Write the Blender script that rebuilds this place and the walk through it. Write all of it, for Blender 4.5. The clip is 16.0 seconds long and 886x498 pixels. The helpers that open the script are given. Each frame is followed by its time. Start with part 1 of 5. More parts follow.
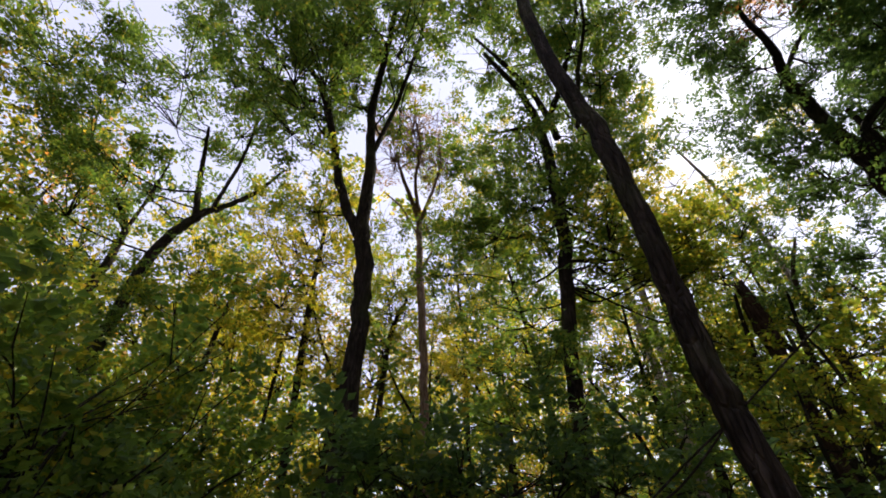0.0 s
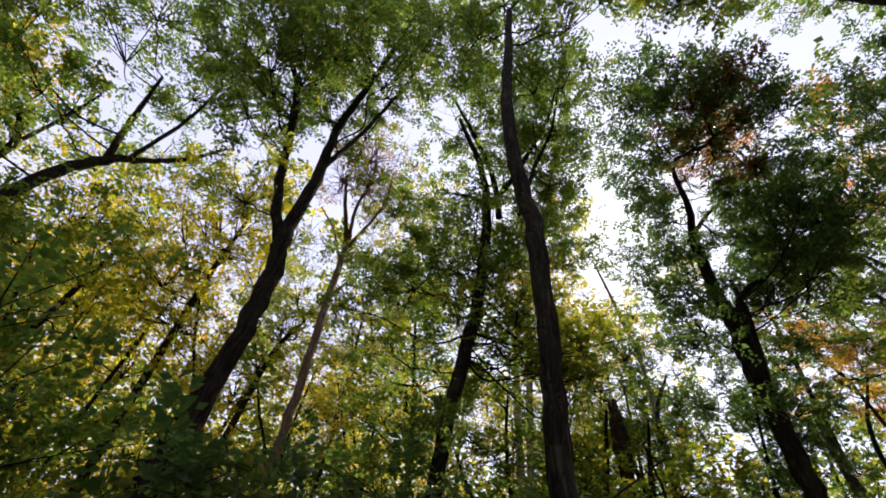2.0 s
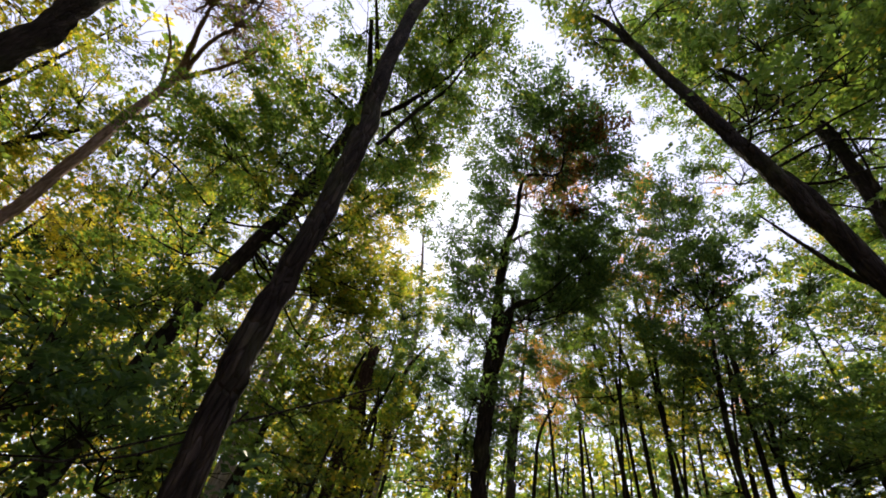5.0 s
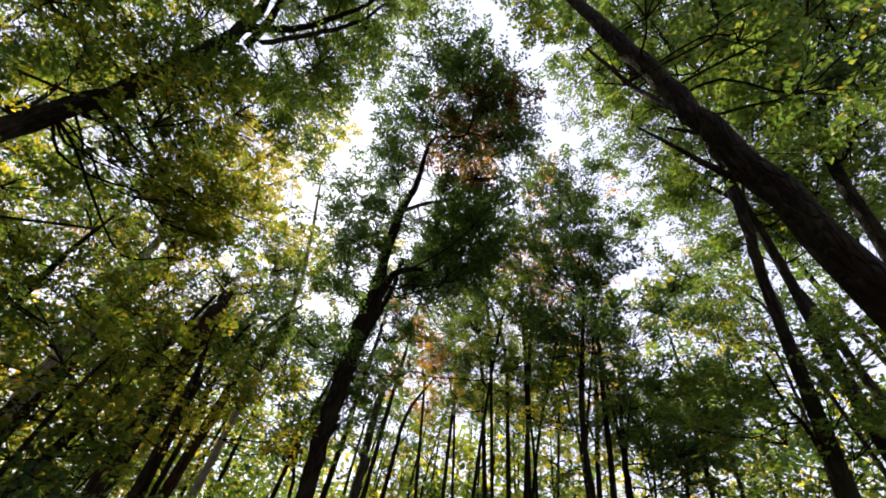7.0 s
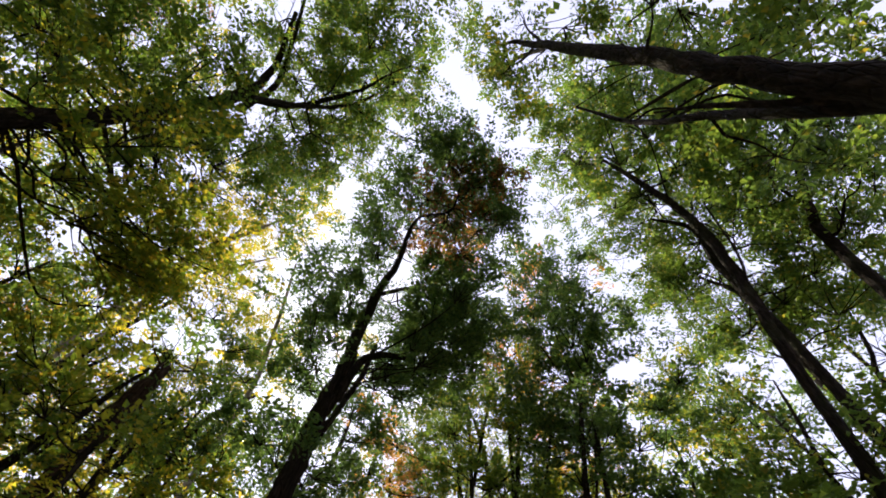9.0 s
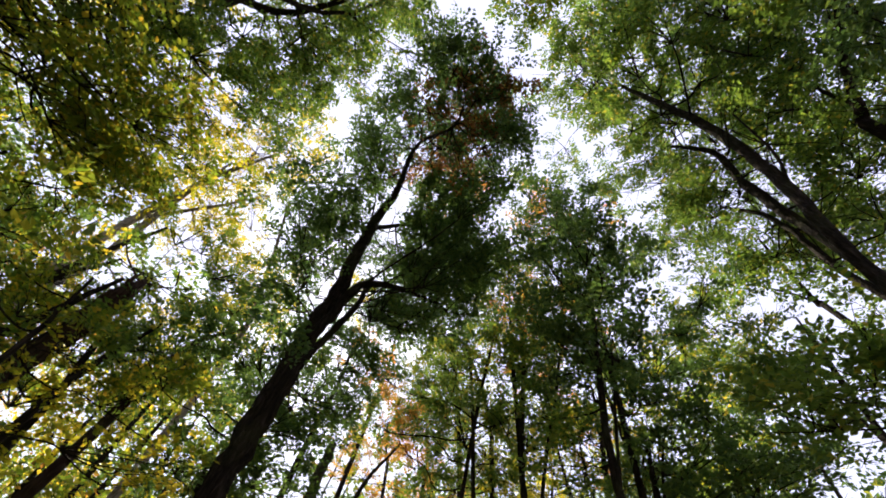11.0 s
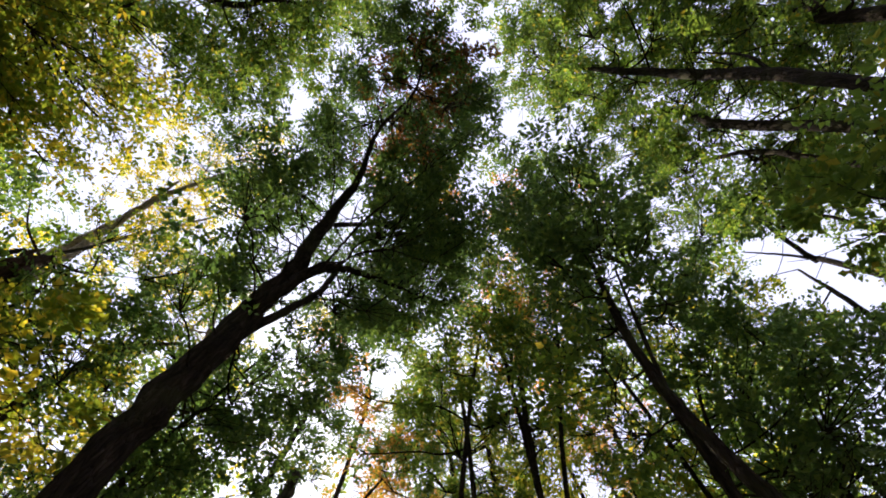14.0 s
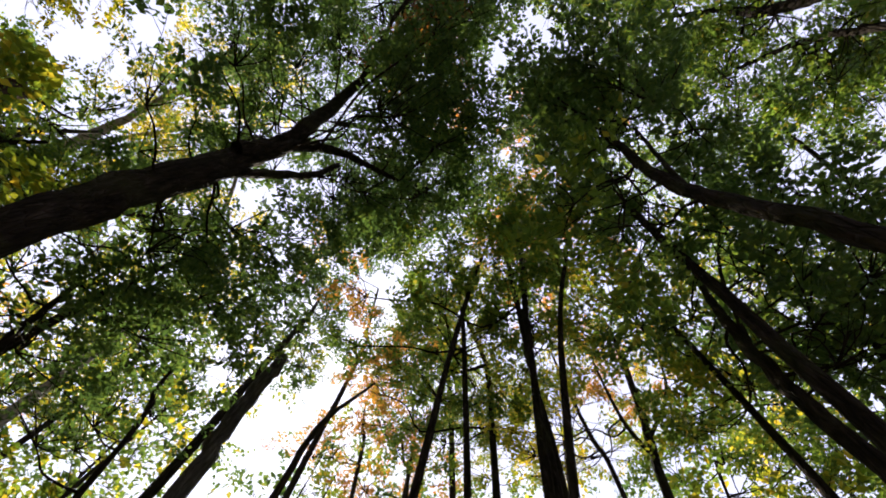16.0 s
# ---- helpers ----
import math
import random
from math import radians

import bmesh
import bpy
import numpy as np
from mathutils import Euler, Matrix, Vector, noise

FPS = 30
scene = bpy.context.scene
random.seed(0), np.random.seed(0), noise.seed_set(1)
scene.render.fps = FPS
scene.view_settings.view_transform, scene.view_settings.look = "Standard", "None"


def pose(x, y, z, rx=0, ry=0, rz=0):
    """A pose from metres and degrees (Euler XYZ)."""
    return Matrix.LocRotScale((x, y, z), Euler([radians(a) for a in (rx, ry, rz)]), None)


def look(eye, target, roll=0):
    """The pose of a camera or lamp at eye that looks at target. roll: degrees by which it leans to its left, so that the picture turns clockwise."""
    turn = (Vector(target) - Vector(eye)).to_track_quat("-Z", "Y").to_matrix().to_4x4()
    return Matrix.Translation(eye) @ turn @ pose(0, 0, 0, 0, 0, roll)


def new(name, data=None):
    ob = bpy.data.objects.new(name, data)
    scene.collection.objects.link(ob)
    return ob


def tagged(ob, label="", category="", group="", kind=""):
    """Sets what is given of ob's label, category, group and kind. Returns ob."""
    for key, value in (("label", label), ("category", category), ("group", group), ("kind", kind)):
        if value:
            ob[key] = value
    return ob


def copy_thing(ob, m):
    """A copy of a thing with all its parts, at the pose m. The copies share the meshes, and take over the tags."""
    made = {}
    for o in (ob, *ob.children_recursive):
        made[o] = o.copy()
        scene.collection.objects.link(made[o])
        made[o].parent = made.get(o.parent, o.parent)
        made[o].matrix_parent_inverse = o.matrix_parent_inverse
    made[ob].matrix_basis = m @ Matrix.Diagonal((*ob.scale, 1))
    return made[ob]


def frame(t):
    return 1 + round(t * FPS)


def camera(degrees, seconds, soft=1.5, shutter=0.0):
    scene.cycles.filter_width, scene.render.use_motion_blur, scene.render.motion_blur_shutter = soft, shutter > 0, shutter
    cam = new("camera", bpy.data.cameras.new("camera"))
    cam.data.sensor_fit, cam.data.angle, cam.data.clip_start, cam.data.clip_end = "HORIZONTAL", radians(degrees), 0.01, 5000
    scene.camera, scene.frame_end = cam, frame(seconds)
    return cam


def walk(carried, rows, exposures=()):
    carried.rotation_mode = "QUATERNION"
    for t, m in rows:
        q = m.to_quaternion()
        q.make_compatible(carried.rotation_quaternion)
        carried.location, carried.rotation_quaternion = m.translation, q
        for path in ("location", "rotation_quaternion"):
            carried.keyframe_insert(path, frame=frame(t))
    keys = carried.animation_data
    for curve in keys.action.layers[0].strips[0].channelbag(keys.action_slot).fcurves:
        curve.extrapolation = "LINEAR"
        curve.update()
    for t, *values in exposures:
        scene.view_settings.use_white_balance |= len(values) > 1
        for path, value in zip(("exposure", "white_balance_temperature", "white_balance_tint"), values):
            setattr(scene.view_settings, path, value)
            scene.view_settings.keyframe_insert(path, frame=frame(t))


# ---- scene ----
cam = camera(93.24, 16.0, soft=1.8)
PATH = [
    (0.0, pose(-0.000, 0.000, 1.538, 129.04, 0.58, 0.47)),
    (0.5, pose(-0.013, 0.009, 1.552, 130.26, -1.86, -3.73)),
    (1.0, pose(0.013, 0.001, 1.567, 132.79, -4.23, -10.94)),
    (1.5, pose(0.052, -0.008, 1.564, 134.86, -6.14, -16.35)),
    (2.0, pose(0.031, -0.003, 1.548, 136.52, -6.52, -20.06)),
    (2.5, pose(0.047, 0.010, 1.548, 137.21, -8.07, -24.10)),
    (3.0, pose(0.151, -0.019, 1.533, 136.02, -9.80, -32.79)),
    (3.5, pose(0.230, -0.072, 1.558, 134.27, -9.83, -37.58)),
    (4.0, pose(0.312, -0.018, 1.571, 133.29, -10.41, -42.14)),
    (4.5, pose(0.465, -0.005, 1.559, 132.94, -10.22, -47.06)),
    (5.0, pose(0.665, 0.108, 1.537, 134.11, -10.80, -54.77)),
    (5.2, pose(0.788, 0.126, 1.540, 134.73, -9.84, -58.22)),
    (7.3, pose(2.987, 0.176, 1.541, 138.08, -8.53, -70.75)),
    (7.5, pose(3.124, 0.229, 1.553, 141.98, -8.60, -71.07)),
    (8.0, pose(3.449, 0.433, 1.565, 152.43, -8.83, -73.76)),
    (8.5, pose(3.861, 0.612, 1.540, 153.73, -7.52, -73.92)),
    (9.0, pose(4.328, 0.793, 1.541, 153.85, -8.15, -73.41)),
    (9.5, pose(4.832, 0.898, 1.529, 152.11, -8.79, -73.42)),
    (10.0, pose(5.336, 1.029, 1.550, 150.87, -8.58, -73.79)),
    (10.2, pose(5.520, 1.088, 1.545, 150.08, -8.67, -73.90)),
    (12.3, pose(7.717, 2.125, 1.534, 165.03, -5.62, -72.76)),
    (12.5, pose(7.917, 2.185, 1.542, 167.10, -5.07, -71.35)),
    (13.0, pose(8.383, 2.304, 1.566, 166.06, -4.69, -72.79)),
    (13.5, pose(8.890, 2.355, 1.592, 165.02, -3.73, -73.66)),
    (14.0, pose(9.407, 2.382, 1.573, 162.60, -3.13, -70.45)),
    (14.5, pose(9.981, 2.435, 1.564, 162.00, -4.08, -70.78)),
    (15.0, pose(10.593, 2.510, 1.553, 163.05, -5.20, -71.42)),
    (15.5, pose(11.181, 2.577, 1.523, 162.06, -6.91, -71.79)),
    (16.0, pose(11.704, 2.731, 1.525, 160.10, -6.66, -72.91)),
]
walk(cam, PATH, [(0.0, 0.76), (3.0, 0.74), (5.0, 0.84), (8.0, 0.94), (10.0, 0.98), (12.5, 1.1), (14.0, 1.1), (16.0, 0.96)])

# ---- sky, sun ----
world = bpy.data.worlds.new("sky")
scene.world = world
world.use_nodes = True
wn = world.node_tree.nodes
sky = wn.new("ShaderNodeTexSky")
sky.sky_type, sky.sun_disc = "NISHITA", False
SUN_AZ, SUN_EL = 45.0, 47.0          # degrees right of the first view, and up
sky.sun_elevation, sky.sun_rotation = radians(SUN_EL), radians(SUN_AZ)
sky.dust_density, sky.air_density, sky.ozone_density = 0.7, 1.0, 1.5
haze = wn.new("ShaderNodeHueSaturation")          # thin high haze takes the blue out
haze.inputs["Saturation"].default_value = 0.42
world.node_tree.links.new(sky.outputs[0], haze.inputs["Color"])
veil = wn.new("ShaderNodeMixRGB")                  # white even cloud veil over the whole sky
veil.inputs[0].default_value, veil.inputs[2].default_value = 0.6, (4.75, 4.75, 7.0, 1)
world.node_tree.links.new(haze.outputs[0], veil.inputs[1])
world.node_tree.links.new(veil.outputs[0], wn["Background"].inputs[0])
wn["Background"].inputs[1].default_value = 0.135
sun = new("sun", bpy.data.lights.new("sun", "SUN"))
sun.data.energy, sun.data.angle, sun.data.color = 4.5, radians(0.6), (1.0, 0.88, 0.68)
sun_way = Vector((math.sin(radians(SUN_AZ)) * math.cos(radians(SUN_EL)), math.cos(radians(SUN_AZ)) * math.cos(radians(SUN_EL)), math.sin(radians(SUN_EL))))
sun.matrix_world = look(sun_way * 60, (0, 0, 0))


# ---- materials ----
def material(name):
    m = bpy.data.materials.new(name)
    m.use_nodes = True
    n = m.node_tree.nodes
    return m, n, m.node_tree.links, n["Principled BSDF"], n["Material Output"]


def ramp(n, stops):
    r = n.new("ShaderNodeValToRGB")
    e = r.color_ramp.elements
    while len(e) < len(stops):
        e.new(0.5)
    for el, (p, c) in zip(e, stops):
        el.position, el.color = p, (*c, 1)
    return r


def leaf_material(name, stops, glow=0.5, rough=0.45):
    """Thin leaves: each its own tint, light shining through them."""
    m, n, l, bsdf, out = material(name)
    geo = n.new("ShaderNodeNewGeometry")
    r = ramp(n, stops)
    l.new(geo.outputs["Random Per Island"], r.inputs[0])
    tex = n.new("ShaderNodeTexNoise")
    tex.inputs["Scale"].default_value = 0.45
    coord = n.new("ShaderNodeTexCoord")
    l.new(coord.outputs["Object"], tex.inputs["Vector"])
    hsv = n.new("ShaderNodeHueSaturation")
    big = n.new("ShaderNodeMapRange")
    big.inputs[1].default_value, big.inputs[2].default_value = 0.3, 0.7
    big.inputs[3].default_value, big.inputs[4].default_value = 0.75, 1.3
    l.new(tex.outputs[0], big.inputs[0])
    l.new(big.outputs[0], hsv.inputs["Value"])
    l.new(r.outputs[0], hsv.inputs["Color"])
    l.new(hsv.outputs[0], bsdf.inputs["Base Color"])
    bsdf.inputs["Roughness"].default_value = rough
    bsdf.inputs["Specular IOR Level"].default_value = 0.35
    tr = n.new("ShaderNodeBsdfTranslucent")
    warm = n.new("ShaderNodeMixRGB")
    warm.blend_type, warm.inputs[0].default_value = "MULTIPLY", 1.0
    warm.inputs[2].default_value = (2.45, 2.2, 1.25, 1)
    l.new(hsv.outputs[0], warm.inputs[1])
    l.new(warm.outputs[0], tr.inputs[0])
    mix = n.new("ShaderNodeMixShader")
    mix.inputs[0].default_value = glow
    l.new(bsdf.outputs[0], mix.inputs[1])
    l.new(tr.outputs[0], mix.inputs[2])
    l.new(mix.outputs[0], out.inputs[0])
    return m


LEAF = {
    "green": leaf_material("green_leaves", [(0.0, (0.05, 0.1, 0.026)), (0.5, (0.086, 0.15, 0.036)), (0.9, (0.128, 0.19, 0.042)), (1.0, (0.25, 0.22, 0.04))]),
    "dark": leaf_material("dark_green_leaves", [(0.0, (0.037, 0.078, 0.032)), (0.6, (0.06, 0.115, 0.042)), (1.0, (0.095, 0.152, 0.046))], 0.45),
    "lime": leaf_material("yellow_green_leaves", [(0.0, (0.08, 0.14, 0.02)), (0.5, (0.14, 0.19, 0.03)), (0.85, (0.22, 0.23, 0.03)), (1.0, (0.36, 0.27, 0.04))]),
    "yellow": leaf_material("yellow_leaves", [(0.0, (0.14, 0.19, 0.025)), (0.5, (0.27, 0.27, 0.03)), (1.0, (0.45, 0.36, 0.05))], 0.55),
    "russet": leaf_material("russet_leaves", [(0.0, (0.06, 0.075, 0.02)), (0.4, (0.11, 0.062, 0.024)), (0.75, (0.16, 0.068, 0.028)), (1.0, (0.22, 0.12, 0.035))], 0.4),
    "orange": leaf_material("orange_leaves", [(0.0, (0.13, 0.15, 0.03)), (0.45, (0.30, 0.18, 0.04)), (1.0, (0.42, 0.20, 0.07))], 0.5),
    "twiggy": leaf_material("dry_leaves", [(0.0, (0.14, 0.12, 0.07)), (0.5, (0.26, 0.17, 0.12)), (1.0, (0.34, 0.24, 0.17))], 0.3),
}
LEAF_NAMES = list(LEAF)


def bark_material(name, dark, mid, light, moss=0.25):
    m, n, l, bsdf, out = material(name)
    coord = n.new("ShaderNodeTexCoord")
    stretch = n.new("ShaderNodeMapping")
    stretch.inputs["Scale"].default_value = (9, 9, 1.6)
    l.new(coord.outputs["Object"], stretch.inputs[0])
    ridge = n.new("ShaderNodeTexNoise")
    ridge.inputs["Scale"].default_value, ridge.inputs["Detail"].default_value = 2.0, 8
    ridge.inputs["Distortion"].default_value = 0.6
    l.new(stretch.outputs[0], ridge.inputs["Vector"])
    r = ramp(n, [(0.3, dark), (0.55, mid), (0.8, light)])
    l.new(ridge.outputs[0], r.inputs[0])
    patch = n.new("ShaderNodeTexNoise")
    patch.inputs["Scale"].default_value, patch.inputs["Detail"].default_value = 1.3, 5
    l.new(coord.outputs["Object"], patch.inputs["Vector"])
    pr = ramp(n, [(0.5, (0, 0, 0)), (0.72, (moss, moss, moss))])
    l.new(patch.outputs[0], pr.inputs[0])
    mix = n.new("ShaderNodeMixRGB")
    l.new(pr.outputs[0], mix.inputs[0])
    l.new(r.outputs[0], mix.inputs[1])
    mix.inputs[2].default_value = (0.09, 0.11, 0.04, 1)
    l.new(mix.outputs[0], bsdf.inputs["Base Color"])
    bsdf.inputs["Roughness"].default_value = 0.9
    bsdf.inputs["Specular IOR Level"].default_value = 0.08
    plate = n.new("ShaderNodeTexVoronoi")          # cracked plates of bark
    plate.feature = "DISTANCE_TO_EDGE"
    plate.inputs["Scale"].default_value = 2.6
    l.new(stretch.outputs[0], plate.inputs["Vector"])
    crack = n.new("ShaderNodeMapRange")
    crack.inputs[2].default_value = 0.16
    l.new(plate.outputs["Distance"], crack.inputs[0])
    both = n.new("ShaderNodeMath")
    both.operation = "MULTIPLY_ADD"
    both.inputs[1].default_value = 0.6
    l.new(crack.outputs[0], both.inputs[0])
    l.new(ridge.outputs[0], both.inputs[2])
    bump = n.new("ShaderNodeBump")
    bump.inputs["Strength"].default_value, bump.inputs["Distance"].default_value = 1.0, 0.035
    l.new(both.outputs[0], bump.inputs["Height"])
    l.new(bump.outputs[0], bsdf.inputs["Normal"])
    return m


# near-black: the shade the backlit trunks stand in is put into the colour
BARK = bark_material("shaded_bark", (0.010, 0.0075, 0.006), (0.027, 0.02, 0.0165), (0.068, 0.052, 0.043))
PINEBARK = bark_material("pine_bark", (0.12, 0.075, 0.06), (0.26, 0.17, 0.14), (0.40, 0.30, 0.26), 0.1)
REDBARK = bark_material("reddish_bark", (0.025, 0.014, 0.011), (0.065, 0.04, 0.032), (0.12, 0.08, 0.065), 0.15)
GREYBARK = bark_material("grey_bark", (0.045, 0.04, 0.04), (0.095, 0.085, 0.085), (0.17, 0.15, 0.15), 0.1)
BIRCHBARK = bark_material("birch_bark", (0.16, 0.13, 0.10), (0.38, 0.33, 0.28), (0.6, 0.55, 0.48), 0.1)


def ground_material():
    m, n, l, bsdf, out = material("leaf_litter")
    coord = n.new("ShaderNodeTexCoord")
    fine = n.new("ShaderNodeTexVoronoi")
    fine.inputs["Scale"].default_value = 14
    l.new(coord.outputs["Object"], fine.inputs["Vector"])
    r = ramp(n, [(0.0, (0.06, 0.04, 0.02)), (0.4, (0.14, 0.085, 0.04)), (0.75, (0.22, 0.15, 0.06)), (1.0, (0.09, 0.11, 0.03))])
    l.new(fine.outputs["Color"], r.inputs[0])
    l.new(r.outputs[0], bsdf.inputs["Base Color"])
    bsdf.inputs["Roughness"].default_value = 0.9
    bump = n.new("ShaderNodeBump")
    bump.inputs["Distance"].default_value = 0.03
    l.new(fine.outputs[0], bump.inputs["Height"])
    l.new(bump.outputs[0], bsdf.inputs["Normal"])
    return m


# ---- mesh helpers ----
rng = np.random.default_rng(7)


def mesh_object(name, verts, faces, mats, parent=None, slots=None, smooth=False):
    """One mesh object from arrays of vertices and equal-sided faces."""
    verts, faces = np.asarray(verts, np.float32), np.asarray(faces, np.int32)
    me = bpy.data.meshes.new(name)
    k = faces.shape[1]
    me.vertices.add(len(verts))
    me.vertices.foreach_set("co", verts.ravel())
    me.loops.add(faces.size)
    me.loops.foreach_set("vertex_index", faces.ravel())
    me.polygons.add(len(faces))
    me.polygons.foreach_set("loop_start", np.arange(0, faces.size, k, dtype=np.int32))
    for m in mats:
        me.materials.append(m)
    if slots is not None:
        me.polygons.foreach_set("material_index", np.asarray(slots, np.int32))
    me.polygons.foreach_set("use_smooth", np.full(len(faces), smooth))
    me.update(calc_edges=True)
    ob = new(name, me)
    if parent is not None:
        ob.parent = parent
    return ob


def curve_points(pts, steps):
    """A smooth run of points (x, y, z, radius) through the given ones."""
    p = np.asarray(pts, float)
    p = np.vstack([2 * p[0] - p[1], p, 2 * p[-1] - p[-2]])
    out = []
    for i in range(1, len(p) - 2):
        a, b, c, d = p[i - 1:i + 3]
        for s in np.arange(steps) / steps:
            q = 0.5 * (2 * b + (c - a) * s + (2 * a - 5 * b + 4 * c - d) * s ** 2 + (3 * b - a - 3 * c + d) * s ** 3)
            q[3] = b[3] + (c[3] - b[3]) * s
            out.append(q)
    out.append(p[-2])
    return np.array(out)


def tube(path, sides, rough=0.0):
    """Rings round a path of (x, y, z, radius); closed at the end. Vertices and quads."""
    n = len(path)
    d = np.gradient(path[:, :3], axis=0)
    d /= np.linalg.norm(d, axis=1, keepdims=True) + 1e-9
    ref = np.where(np.abs(d[:, 2:3]) > 0.9, [[1.0, 0, 0]], [[0, 0, 1.0]])
    ref = np.repeat(ref[:1], n, 0) if np.abs(d[:, 2]).min() > 0.5 or np.abs(d[:, 2]).max() < 0.9 else np.repeat([[0.3, 0.9, 0.1]], n, 0)
    u = np.cross(d, ref)
    u /= np.linalg.norm(u, axis=1, keepdims=True) + 1e-9
    w = np.cross(d, u)
    ang = np.arange(sides) * 2 * math.pi / sides
    rad = path[:, 3:4] * np.ones((1, sides))
    if rough:
        lobes = 1 + rough * np.sin(ang * 3 + rng.uniform(0, 6))[None] * np.linspace(1.5, 0.3, n)[:, None]
        rad = rad * lobes * (1 + rough * rng.normal(0, 0.6, (n, sides)))
    v = path[:, None, :3] + rad[..., None] * (np.cos(ang)[None, :, None] * u[:, None] + np.sin(ang)[None, :, None] * w[:, None])
    v = v.reshape(-1, 3)
    i, j = np.meshgrid(np.arange(n - 1), np.arange(sides), indexing="ij")
    a, b = i * sides + j, i * sides + (j + 1) % sides
    return v, np.stack([a, b, b + sides, a + sides], -1).reshape(-1, 4)


def join(pieces):
    v, f, o = [], [], 0
    for a, b in pieces:
        v.append(a)
        f.append(b + o)
        o += len(a)
    return np.vstack(v), np.vstack(f)


def twig_rods(a, b, r):
    """Many thin three-sided twigs from points a to points b."""
    n = len(a)
    d = b - a
    d /= np.linalg.norm(d, axis=1, keepdims=True) + 1e-9
    u = np.cross(d, rng.normal(size=(n, 3)))
    u /= np.linalg.norm(u, axis=1, keepdims=True) + 1e-9
    w = np.cross(d, u)
    v = np.empty((n, 6, 3))
    for k, (p, s) in enumerate(((a, 1.0), (b, 0.35))):
        for q in range(3):
            t = q * 2 * math.pi / 3
            v[:, 3 * k + q] = p + (r * s)[:, None] * (math.cos(t) * u + math.sin(t) * w)
    f = np.array([[q, (q + 1) % 3, 3 + (q + 1) % 3, 3 + q] for q in range(3)])
    return v.reshape(-1, 3), (np.arange(n)[:, None, None] * 6 + f[None]).reshape(-1, 4)


def unit(v):
    return v / (np.linalg.norm(v, axis=-1, keepdims=True) + 1e-9)


def leaf_blades(p, size, droop=0.45, nrm=None, t=None):
    """Leaves folded along the midrib, at points p; nrm and t: the way each one faces and points."""
    n = len(p)
    nrm = unit(rng.normal(0, droop, (n, 3)) + ([0, 0, 1.0] if nrm is None else nrm))
    t = unit(np.cross(nrm, rng.normal(size=(n, 3)) if t is None else np.cross(t, nrm)))
    s = np.cross(nrm, t)
    L = (size * rng.uniform(0.65, 1.35, n))[:, None]
    W = L * rng.uniform(0.55, 0.85, n)[:, None]
    up = nrm * L * 0.12
    v = np.empty((n, 4, 3))
    v[:, 0] = p - t * L * 0.5
    v[:, 1] = p - t * L * 0.08 + s * W * 0.5 + up
    v[:, 2] = p + t * L * 0.55 - up
    v[:, 3] = p - t * L * 0.08 - s * W * 0.5 + up
    return v.reshape(-1, 3), np.arange(4 * n).reshape(-1, 4)


LEAF_SIZE, COVER = 0.094, 1.35


